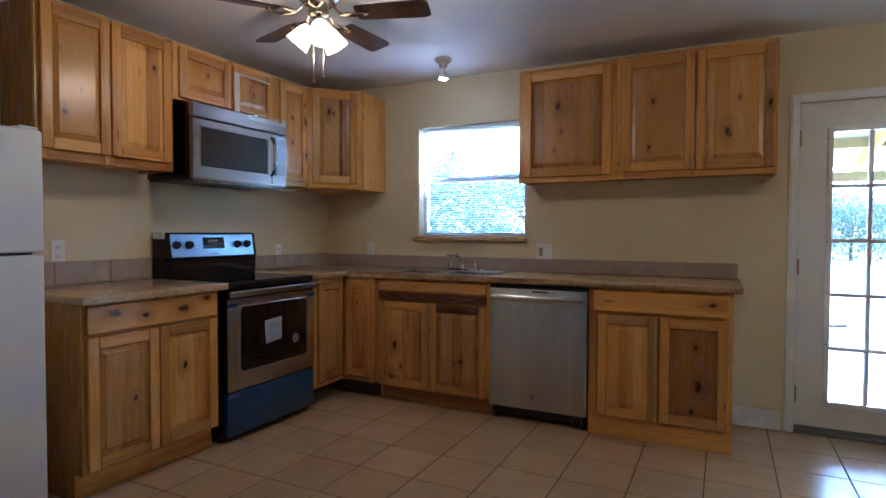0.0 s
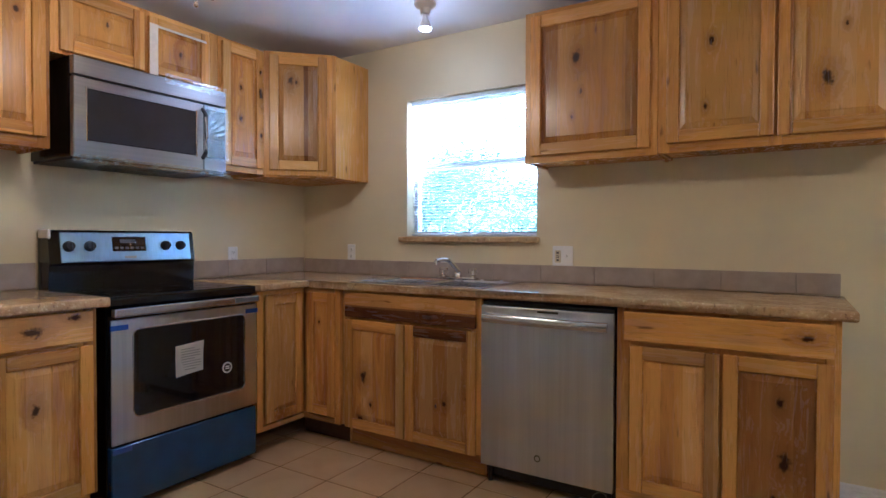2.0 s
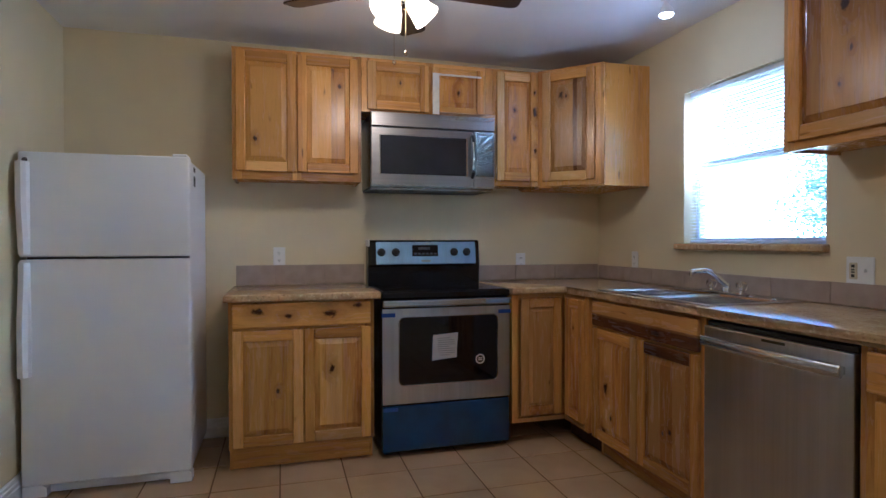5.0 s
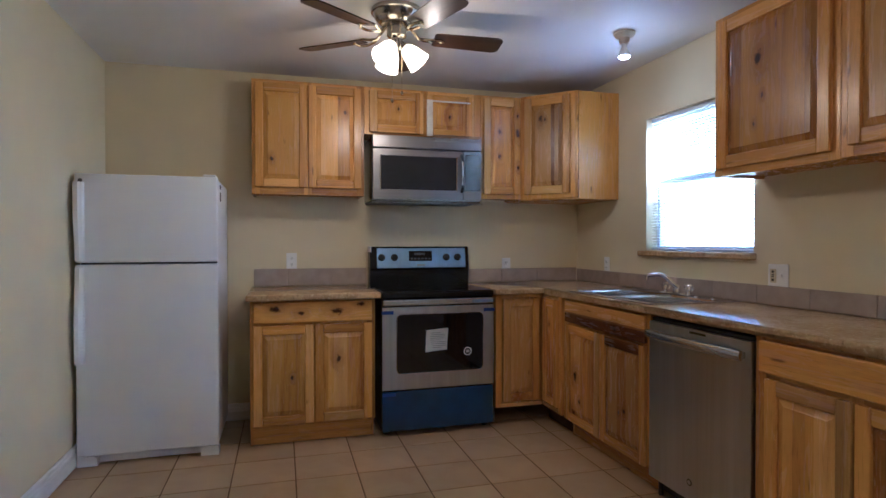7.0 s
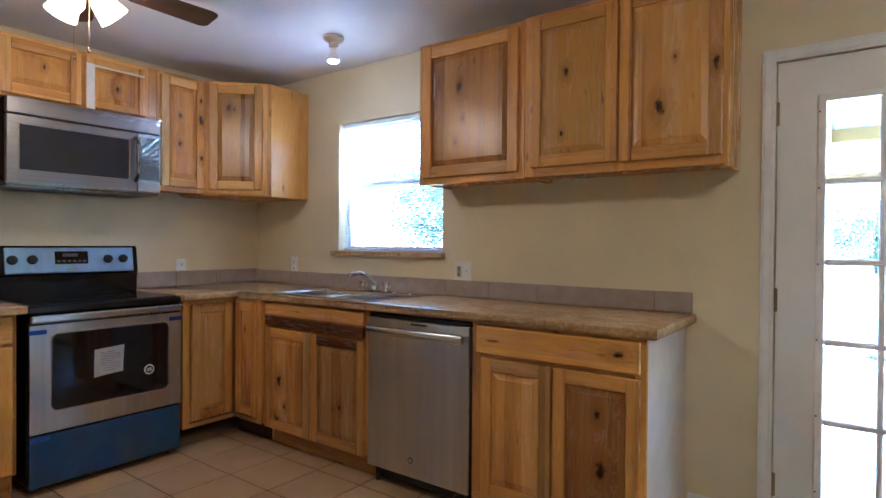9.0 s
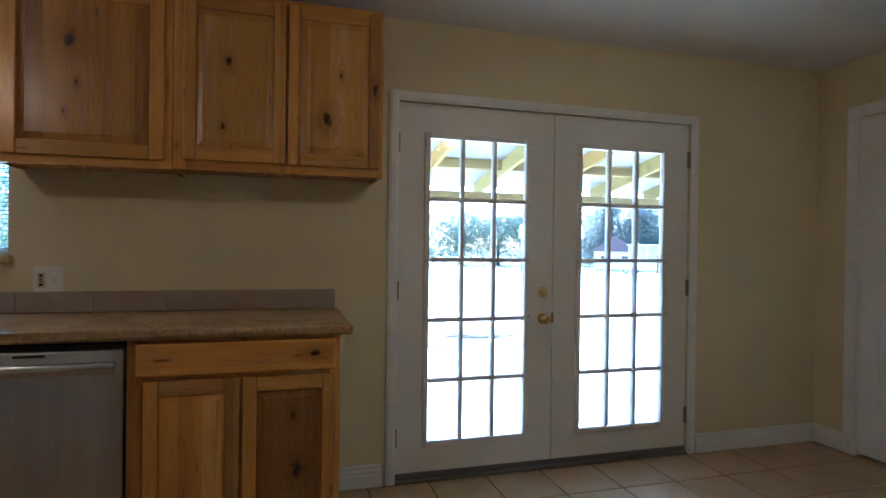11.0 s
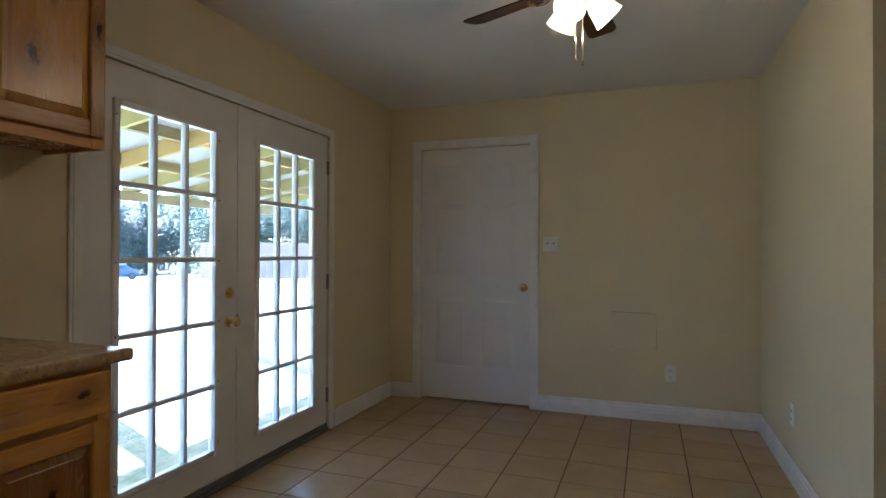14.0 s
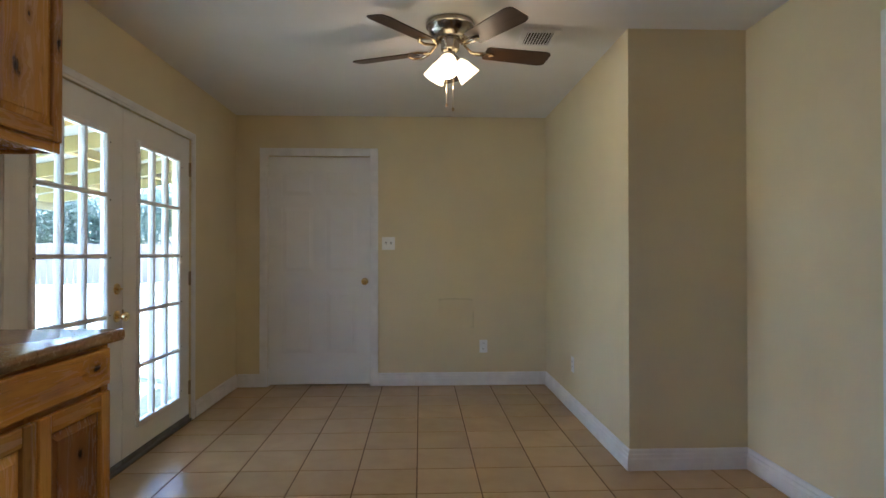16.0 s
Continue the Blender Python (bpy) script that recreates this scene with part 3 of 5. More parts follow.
def shaker(parent, x0, x1, z0, z1, y, panel_mat, stile=0.052, rail=0.056, left=None, right=None, top=None, bottom=None):
    """A raised-panel door whose front lies at y; panel, stiles and rails are pieces of it."""
    d = part("door", raised_panel(x0 + stile - 0.004, x1 - stile + 0.004, z0 + rail - 0.004, z1 - rail + 0.004, y + 0.0035, 0.010, 0.030, 0.014), panel_mat, parent)
    for a, b, mt in ((x0, x0 + stile, left), (x1 - stile, x1, right)):
        part("stile", boxed(a, b, y, y + 0.020, z0, z1, 0.0045, 2), mt or WOOD_V, d)
    for a, b, mt in ((z0, z0 + rail, bottom), (z1 - rail, z1, top)):
        part("rail", boxed(x0 + stile + 0.0005, x1 - stile - 0.0005, y + 0.0012, y + 0.019, a, b, 0.0045, 2), mt or WOOD_H, d)
    return d


def slab_front(parent, x0, x1, z0, z1, y, mat):
    return part("drawer_front", boxed(x0, x1, y, y + 0.020, z0, z1, 0.006, 2), mat, parent)


def carcass(parent, x0, x1, z0, z1, depth, mat=None, split=(), bars=(), toe=0.0, side_l=None, side_r=None, notch=True):
    """Sides, bottom, back and a face frame with stiles at the ends and at split, and bars at the heights given; y = 0 at the wall."""
    t, fr = 0.016, 0.050
    y0 = -depth
    zb = z0 + toe
    front, foot = y0 + 0.019, y0 + (0.060 if toe and notch else 0.0195)
    for xs, skin in ((x0, side_l), (x1 - t, side_r)):
        # side cut away at the foot for the toe space; profile in (y, z), thickness along x
        bm = extruded([(foot, z0), (-0.002, z0), (-0.002, z1), (front, z1), (front, zb), (foot, zb)] if toe else [(front, z0), (-0.002, z0), (-0.002, z1), (front, z1)], xs, xs + t)
        bm.transform(Matrix(((0, 0, 1, 0), (1, 0, 0, 0), (0, 1, 0, 0), (0, 0, 0, 1))))
        part("side_panel", bm, skin or WOOD_SIDE, parent)
    part("bottom_panel", boxed(x0 + t, x1 - t, y0 + 0.019, -0.002, zb + (0.012 if not toe else 0), zb + 0.028), WOOD_SIDE, parent)
    part("back_panel", boxed(x0 + t, x1 - t, -0.012, -0.003, zb + 0.028, z1), CAB_SHADE, parent)
    if not toe:
        part("top_panel", boxed(x0 + t, x1 - t, y0 + 0.019, -0.012, z1 - 0.016, z1), WOOD_SIDE, parent)
    xs = [(x0, x0 + fr), (x1 - fr, x1)] + [(s - fr / 2, s + fr / 2) for s in split]
    for a, b in xs:
        part("frame_stile", boxed(a, b, y0, y0 + 0.019, zb, z1, 0.001), WOOD_V, parent)
    for c, d in [(zb, zb + fr), (z1 - fr, z1)] + [(b - fr / 2, b + fr / 2) for b in bars]:
        part("frame_rail", boxed(x0 + fr, x1 - fr, y0 + 0.0016, y0 + 0.018, c, d), WOOD_H, parent)
    if toe:
        part("toe_kick", boxed(x0 + t, x1 - t, y0 + 0.062, y0 + 0.077, z0 + 0.002, zb), WOOD_H, parent)


DEPTH_B, DEPTH_U = 0.615, 0.29
Z_UP0, Z_UP1 = 1.567, 2.322
BASE_TOP = 0.893
TOE = 0.124


def cabinet(name, base, label, group):
    return thing(name, base, label, "cabinet", group)


# left base on the west wall
c = cabinet("base_cabinet", WEST, "knotty hickory base cabinet with one drawer and two doors", "base cabinets")
carcass(c, 1.755, 2.512, 0.0, BASE_TOP, DEPTH_B, split=(2.1335,), bars=(0.745,), toe=TOE)
slab_front(c, 1.775, 2.492, 0.757, 0.885, -DEPTH_B - 0.0205, wood("hickory drawer one", axis="x", knots=((1.90, 0.842, 0.019), (2.05, 0.815, 0.015), (2.27, 0.822, 0.024), (2.42, 0.862, 0.015))))
shaker(c, 1.775, 2.130, 0.135, 0.742, -DEPTH_B - 0.0205, wood("hickory panel one", light=(0.643, 0.351, 0.0544), knots=((2.0, 0.42, 0.010),)), right=None)
shaker(c, 2.137, 2.492, 0.135, 0.742, -DEPTH_B - 0.0205, wood("hickory panel two", light=(0.643, 0.351, 0.0544), knots=((2.28, 0.525, 0.016),)), bottom=WOOD_PALE_H)

# corner base: one face west, one face north
c = cabinet("corner_base_cabinet", Matrix(), "knotty hickory corner base cabinet with a folding door pair", "base cabinets")
bm = extruded([(XW + 0.002, 3.335), (-2.532, 3.335), (-2.532, 3.70), (-2.235, 3.70), (-2.235, YN - 0.002), (XW + 0.002, YN - 0.002)], TOE, BASE_TOP)
part("body", bm, WOOD_SIDE, c)
for a in ((-2.532, -2.513, 3.335, 3.375, TOE, BASE_TOP), (-2.532, -2.513, 3.375, 3.68, TOE, 0.15), (-2.532, -2.513, 3.375, 3.68, 0.86, BASE_TOP)):
    part("frame_stile" if a[5] - a[4] > 0.5 else "frame_rail", boxed(*a), WOOD_V if a[5] - a[4] > 0.5 else WOOD_PALE_H, c)
for a in ((-2.275, -2.237, 3.681, 3.70, TOE, BASE_TOP), (-2.532, -2.275, 3.681, 3.70, TOE, 0.15), (-2.532, -2.275, 3.681, 3.70, 0.86, BASE_TOP)):
    part("frame_stile" if a[5] - a[4] > 0.5 else "frame_rail", boxed(*a), WOOD_V if a[5] - a[4] > 0.5 else WOOD_PALE_H, c)
# thin dark sheet behind the door, standing in for the shade in its gaps
part("door_pair", boxed(-2.5125, -2.5105, 3.40, 3.66, 0.17, 0.85), CAB_SHADE, c)
for turn, x0, x1, knots in ((WEST, 3.385, 3.652, ((3.44, 0.58, 0.012), (3.53, 0.50, 0.014), (3.44, 0.33, 0.012))), (Matrix.Translation((0, 3.70, 0)), -2.478, -2.265, ((-2.38, 0.70, 0.008),))):
    dy = -DEPTH_B - 0.022 if turn is WEST else -0.039
    mt = wood("hickory corner panel", knots=knots, light=(0.561, 0.282, 0.0384))
    bm = raised_panel(x0 + 0.048, x1 - 0.048, 0.165 + 0.052, 0.868 - 0.052, dy + 0.0035, 0.010, 0.026, 0.014)
    bm.transform(turn)
    d = part("door", bm, mt, c)
    for a, b, z0, z1, mm in ((x0, x0 + 0.052, 0.165, 0.868, WOOD_V), (x1 - 0.052, x1, 0.165, 0.868, WOOD_V), (x0 + 0.0525, x1 - 0.0525, 0.165, 0.221, WOOD_H), (x0 + 0.0525, x1 - 0.0525, 0.812, 0.868, WOOD_H)):
        bm = boxed(a, b, dy + (0 if mm is WOOD_V else 0.0012), dy + 0.019, z0, z1, 0.0045, 2)
        bm.transform(turn)
        part("stile" if mm is WOOD_V else "rail", bm, mm, d)
# corner toe boards wear the shade colour instead of wood
part("toe_kick", boxed(XW + 0.1, -2.60, 3.345, 3.36, 0.002, TOE), CAB_SHADE, c)
part("toe_kick", boxed(-2.60, -2.24, 3.775, 3.79, 0.002, TOE), CAB_SHADE, c)

# sink base
NB = YN - 3.705
c = cabinet("sink_base_cabinet", NORTH, "knotty hickory sink base cabinet with a false drawer and two doors", "base cabinets")
carcass(c, -2.232, -1.345, 0.0, BASE_TOP, NB, split=(-1.796,), bars=(0.737,), toe=TOE)
slab_front(c, -2.205, -1.372, 0.742, 0.880, -NB - 0.0205, wood("hickory sink front", axis="x", light=(0.49, 0.256, 0.052), dark=(0.11, 0.038, 0.012), bands=(("z", 0.70, 0.815, 0.75),), knots=((-1.64, 0.778, 0.02),), heart=0.6))
shaker(c, -2.205, -1.800, 0.120, 0.728, -NB - 0.0205, wood("hickory sink panel one", knots=((-2.07, 0.42, 0.022), (-2.02, 0.27, 0.010), (-2.10, 0.17, 0.02)), heart=0.34), right=WOOD_PALE)
shaker(c, -1.792, -1.372, 0.120, 0.728, -NB - 0.0205, wood("hickory sink panel two", knots=((-1.55, 0.35, 0.013), (-1.60, 0.33, 0.008), (-1.42, 0.40, 0.016)), light=(0.428, 0.208, 0.0384)), top=WOOD_DARK_H)

# right base
c = cabinet("base_cabinet", NORTH, "knotty hickory base cabinet at the end of the counter", "base cabinets")
carcass(c, -0.698, 0.082, 0.0, BASE_TOP, NB, split=(-0.300,), bars=(0.748,), toe=TOE, side_r=MELAMINE, notch=False)
slab_front(c, -0.668, 0.062, 0.758, 0.880, -NB - 0.0205, wood("hickory end drawer", axis="x", light=(0.602, 0.309, 0.04), dark=(0.26, 0.10, 0.03), knots=((-0.02, 0.825, 0.016),)))
shaker(c, -0.642, -0.304, 0.128, 0.738, -NB - 0.0205, wood("hickory end panel one", light=(0.602, 0.309, 0.04), bands=(("x", -0.47, -0.41, -0.3),), knots=()), right=WOOD_PALE, top=WOOD_PALE_H)
shaker(c, -0.292, 0.062, 0.128, 0.738, -NB - 0.0205, wood("hickory end panel two", light=(0.418, 0.192, 0.0336), bands=(("x", -0.125, -0.065, 0.35),), knots=((-0.10, 0.58, 0.014), (-0.085, 0.36, 0.024), (-0.12, 0.22, 0.012))))
part("base_board", boxed(-0.698, 0.0835, -NB + 0.001, -NB + 0.018, 0.003, TOE - 0.001), WOOD_H, c)

# uppers on the west wall
c = cabinet("wall_cabinet", WEST, "knotty hickory wall cabinet with two raised-panel doors", "wall cabinets")
carcass(c, 1.755, 2.490, Z_UP0, Z_UP1, DEPTH_U, split=(2.112,))
shaker(c, 1.775, 2.108, 1.615, 2.300, -DEPTH_U - 0.0205, wood("hickory upper panel one", light=(0.632, 0.335, 0.0448), knots=((1.88, 1.80, 0.012),), heart=0.52))
shaker(c, 2.116, 2.470, 1.615, 2.300, -DEPTH_U - 0.0205, wood("hickory upper panel two", light=(0.632, 0.335, 0.0448), knots=((2.36, 2.13, 0.011),), heart=0.55))
c = cabinet("wall_cabinet", WEST, "short hickory wall cabinet over the microwave with a taped door", "wall cabinets")
carcass(c, 2.492, 3.340, 1.995, Z_UP1, DEPTH_U, split=(2.92,))
shaker(c, 2.525, 2.908, 2.010, 2.300, -DEPTH_U - 0.0205, wood("hickory short panel one", knots=((2.73, 2.18, 0.008),), bands=(("z", 2.0, 2.10, 0.2),)), stile=0.055, left=WOOD_PALE)
shaker(c, 2.932, 3.270, 2.010, 2.295, -DEPTH_U - 0.0205, wood("hickory short panel two", knots=((3.10, 2.14, 0.016),), heart=0.36), stile=0.045, rail=0.042)
part("tape", boxed(2.932, 2.976, -DEPTH_U - 0.0225, -DEPTH_U - 0.0207, 2.000, 2.258), PACKING_TAPE, c, "strip of white packing tape")
part("tape", boxed(2.9762, 3.255, -DEPTH_U - 0.0222, -DEPTH_U - 0.0207, 2.244, 2.256), PACKING_TAPE, c)
part("frame_stile", boxed(3.255, 3.2895, -DEPTH_U, -DEPTH_U + 0.019, 1.996, Z_UP1 - 0.051), WOOD_PALE, c)
c = cabinet("wall_cabinet", WEST, "narrow knotty hickory wall cabinet beside the corner", "wall cabinets")
carcass(c, 3.342, 3.662, Z_UP0, Z_UP1, DEPTH_U)
shaker(c, 3.362, 3.650, 1.600, 2.302, -DEPTH_U - 0.0205, wood("hickory narrow panel", knots=((3.485, 2.06, 0.011), (3.48, 1.88, 0.015)), heart=0.36), right=wood("hickory narrow stile", knots=((3.625, 2.05, 0.02), (3.628, 1.80, 0.012), (3.625, 2.18, 0.01))), left=WOOD_PALE)

# corner upper with a diagonal face
c = cabinet("corner_wall_cabinet", Matrix(), "knotty hickory corner wall cabinet with a diagonal door", "wall cabinets")
A, B = Vector((-2.838, 3.665)), Vector((-2.528, 3.968))
bm = extruded([(XW + 0.002, 3.664), (A.x, A.y), (B.x, B.y), (-2.528, YN - 0.002), (XW + 0.002, YN - 0.002)], Z_UP0 - 0.010, Z_UP1)
part("body", bm, WOOD_SIDE, c)
ang = math.degrees(math.atan2(B.y - A.y, B.x - A.x))
DIAG = Matrix.Translation((A.x, A.y, 0)) @ pose(0, 0, 0, 0, 0, ang)
dl = (B - A).length
turned = new("face", mesh_of("face", boxed(0, dl, -0.019, -0.001, Z_UP0, Z_UP1), WOOD_V))
turned.parent, turned.matrix_basis = c, DIAG
tagged(turned, "hickory face frame")
mt = wood("hickory corner upper panel", light=(0.53, 0.288, 0.0576), dark=(0.13, 0.046, 0.012), knots=((0.160, 2.140, 0.017), (0.195, 2.135, 0.009)), bands=(("x", 0.238, 0.325, 0.85), ("x", 0.08, 0.236, -0.25)), heart=0.62)
x0, x1, z0, z1, yy = 0.035, dl - 0.055, 1.598, 2.300, -0.0395
bmp = raised_panel(x0 + 0.05, x1 - 0.05, z0 + 0.055, z1 - 0.055, yy + 0.0035, 0.010, 0.030, 0.014)
d = part("door", bmp, mt, turned)
for a, b, e, f, mm in ((x0, x0 + 0.054, z0, z1, WOOD_PALE), (x1 - 0.054, x1, z0, z1, WOOD_V), (x0 + 0.0545, x1 - 0.0545, z0, z0 + 0.058, WOOD_PALE_H), (x0 + 0.0545, x1 - 0.0545, z1 - 0.058, z1, WOOD_H)):
    up = e == z0 and f == z1
    bm = boxed(a, b, yy + (0 if up else 0.0012), yy + 0.019, e, f, 0.0045, 2)
    o = part("stile" if up else "rail", bm, mm, turned)

# uppers on the north wall
UN = YN - 4.001
c = cabinet("wall_cabinet", NORTH, "knotty hickory wall cabinet with one wide door", "wall cabinets")
carcass(c, -1.254, -0.602, Z_UP0, Z_UP1 + 0.012, UN)
shaker(c, -1.220, -0.632, 1.602, 2.308, -UN - 0.0205, wood("hickory wide panel", knots=((-0.98, 2.07, 0.022), (-0.955, 1.90, 0.008), (-1.0, 1.78, 0.008)), bands=(("x", -1.0, -0.955, 0.15),), light=(0.602, 0.309, 0.04)), stile=0.056, rail=0.06)
c = cabinet("wall_cabinet", NORTH, "knotty hickory wall cabinet with two raised-panel doors", "wall cabinets")
carcass(c, -0.600, 0.297, Z_UP0 + 0.004, Z_UP1 + 0.020, UN, split=(-0.136,))
shaker(c, -0.562, -0.142, 1.612, 2.314, -UN - 0.0205, wood("hickory upper panel three", knots=((-0.38, 2.04, 0.013), (-0.40, 1.76, 0.009)), light=(0.632, 0.335, 0.0448)))
shaker(c, -0.130, 0.280, 1.608, 2.318, -UN - 0.0205, wood("hickory upper panel four", knots=((0.04, 1.82, 0.022), (0.10, 2.02, 0.008)), light=(0.632, 0.335, 0.0448)), right=wood("hickory knotty stile", knots=((0.256, 1.97, 0.016),), light=(0.49, 0.25, 0.048)))

# ---- worktop and splash tiles ----
CT0, CT1 = 0.895, 0.935


def rounded_edge_top(outline, name, label):
    bm = extruded(outline, CT0, CT1)
    long_edges = [e for e in bm.edges if abs(e.verts[0].co.z - e.verts[1].co.z) < 1e-6]
    bmesh.ops.bevel(bm, geom=long_edges, offset=0.009, segments=3, profile=0.5, affect="EDGES")
    return solid(name, bm, GRANITE, label, "worktop", "worktops", smooth=True)


SINK = (-2.190, -1.345, 3.708, 4.232)   # cut-out of the double sink
rounded_edge_top([(XW + 0.001, 1.735), (-2.462, 1.735), (-2.462, 2.542), (XW + 0.001, 2.542)], "worktop", "brown granite print laminate worktop beside the range")
bm = bmesh.new()
FR, EX = 3.672, 0.128
cut = (SINK[0] + 0.02, SINK[1] - 0.02, SINK[2] + 0.02, SINK[3] - 0.02)
for b in ((XW + 0.001, -2.462, 3.318, FR), (XW + 0.001, cut[0], FR, YN - 0.001), (cut[0], cut[1], FR, cut[2]), (cut[0], cut[1], cut[3], YN - 0.001), (cut[1], EX, FR, YN - 0.001)):
    box(bm, b[0], b[1], b[2], b[3], CT0, CT1)
bmesh.ops.remove_doubles(bm, verts=bm.verts, dist=1e-5)
inside = [f for f in bm.faces if any(g is not f and (g.calc_center_median() - f.calc_center_median()).length < 1e-5 for v in f.verts for g in v.link_faces)]
bmesh.ops.delete(bm, geom=inside, context="FACES")
bmesh.ops.dissolve_limit(bm, angle_limit=0.01, verts=bm.verts, edges=bm.edges)
lip = [e for e in bm.edges if abs(e.verts[0].co.z - e.verts[1].co.z) < 1e-6 and len(e.link_faces) == 2 and abs(e.link_faces[0].normal.z) + abs(e.link_faces[1].normal.z) < 1.2 and min(v.co.y for v in e.verts) < FR + 0.01 or (len(e.link_faces) == 2 and min(v.co.x for v in e.verts) > EX - 0.01 and abs(e.verts[0].co.z - e.verts[1].co.z) < 1e-6)]
bmesh.ops.bevel(bm, geom=lip, offset=0.010, segments=3, profile=0.5, affect="EDGES")
solid("worktop", bm, GRANITE, "long brown granite print laminate worktop round the corner", "worktop", "worktops", smooth=True)


def splash(name, m, joints, z1, label):
    root = thing(name, m, label, "backsplash")
    part("grout_bed", boxed(joints[0], joints[-1], -0.006, -0.001, CT1 + 0.001, z1 - 0.001), SPLASH_GROUT, root)
    for a, b in zip(joints, joints[1:]):
        part("tile", boxed(a + 0.0012, b - 0.0012, -0.011, -0.002, CT1 + 0.003, z1, 0.0015), SPLASH, root)
    return root


splash("backsplash", WEST, [1.752, 1.985, 2.29, 2.545], 1.060, "low row of grey beige splash tiles")
splash("backsplash", WEST, [3.322, 3.62, 3.925, 4.278], 1.040, "low row of grey beige splash tiles")
splash("backsplash", NORTH, [-3.118, -2.80, -2.495, -2.19, -1.885, -1.58, -1.275, -0.97, -0.665, -0.36, -0.055, 0.110], 1.032, "low row of grey beige splash tiles")

# ---- double sink and tap ----


def sink():
    x0, x1, y0, y1 = SINK
    zt = CT1
    root = thing("kitchen_sink", Matrix.Translation(((x0 + x1) / 2, (y0 + y1) / 2, zt)), "stainless steel double-bowl drop-in sink", "sink")
    ox, oy = (x0 + x1) / 2, (y0 + y1) / 2

    def add(nm, bm, mat, label="", smooth=False):
        bm.transform(Matrix.Translation((-ox, -oy, -zt)))
        return part(nm, bm, mat, root, label, smooth)
    xm = ox - 0.005
    bowls = ((x0 + 0.04, xm - 0.018, y0 + 0.04, y1 - 0.095), (xm + 0.018, x1 - 0.04, y0 + 0.04, y1 - 0.095))
    bm = bmesh.new()
    xs = [x0, bowls[0][0], bowls[0][1], bowls[1][0], bowls[1][1], x1]
    ys = [y0, bowls[0][2], bowls[0][3], y1]
    for i in range(5):
        for j in range(3):
            if j == 1 and i in (1, 3):
                continue
            box(bm, xs[i], xs[i + 1], ys[j], ys[j + 1], zt + 0.001, zt + 0.006)
    bmesh.ops.remove_doubles(bm, verts=bm.verts, dist=1e-5)
    add("rim", bm, SINK_STEEL)
    for a, b, c, d in bowls:
        bm = bmesh.new()
        rings = []
        for inset, z in ((0.0, zt + 0.006), (0.006, zt - 0.004), (0.014, zt - 0.14), (0.035, zt - 0.165), (0.12, zt - 0.168)):
            rings.append([bm.verts.new((x, y, z)) for x, y in ((a + inset, c + inset), (b - inset, c + inset), (b - inset, d - inset), (a + inset, d - inset))])
        for p, q in zip(rings, rings[1:]):
            for i in range(4):
                bm.faces.new((p[i], q[i], q[(i + 1) % 4], p[(i + 1) % 4]))
        bm.faces.new(rings[-1])
        bowl = add("bowl", bm, SINK_STEEL)
        add("drain", cylinder(bmesh.new(), ((a + b) / 2, (c + d) / 2, zt - 0.1675), ((a + b) / 2, (c + d) / 2, zt - 0.164), 0.045, n=20), CHROME, "chrome drain")
    for px in (0.17, 0.30):
        add("hole_cover", spun([(0.0, 0.005), (0.014, 0.004), (0.018, 0.0)], 16, Matrix.Translation((ox + px, y1 - 0.05, zt + 0.006))), CHROME, "", True)
    return root


def tap():
    x, y, z = -1.757, 4.182, CT1 + 0.006
    root = thing("kitchen_tap", Matrix.Translation((x, y, z)), "chrome kitchen tap with clear acrylic handles", "tap")
    part("base_plate", boxed(-0.125, 0.125, -0.028, 0.028, 0.0, 0.014, 0.006, 2), CHROME, root, "", True)
    part("spout_hub", spun([(0.024, 0.012), (0.022, 0.04), (0.018, 0.055), (0.0, 0.058)], 18), CHROME, root, "", True)
    pts = []
    for i in range(17):
        u = i / 16
        rise = min(1.0, u / 0.62)
        pts.append((0.012 - 0.056 * u, -0.004 - 0.170 * u, 0.040 + 0.078 * math.sin(rise * math.pi / 2) ** 1.3 - 0.006 * max(0.0, u - 0.62) / 0.38))
    part("spout", tube(pts, [0.0145 - 0.003 * i / 16 for i in range(17)], 12), CHROME, root, "", True)
    end = Vector(pts[-1])
    part("aerator", cylinder(bmesh.new(), end + Vector((0, 0, 0.004)), end + Vector((0, 0, -0.022)), 0.011, n=14), CHROME, root, "", True)
    for s in (-0.10, 0.10):
        k = part("handle", spun([(0.0, 0.068), (0.019, 0.066), (0.026, 0.058), (0.027, 0.040), (0.022, 0.026), (0.016, 0.022), (0.0, 0.022)], 10, Matrix.Translation((s, 0, 0))), ACRYLIC, root, "clear acrylic handle", True)
        part("handle_stem", cylinder(bmesh.new(), (s, 0, 0.01), (s, 0, 0.05), 0.012, 0.007, n=12), CHROME, k)
    return root


sink()
tap()

# ---- range ----


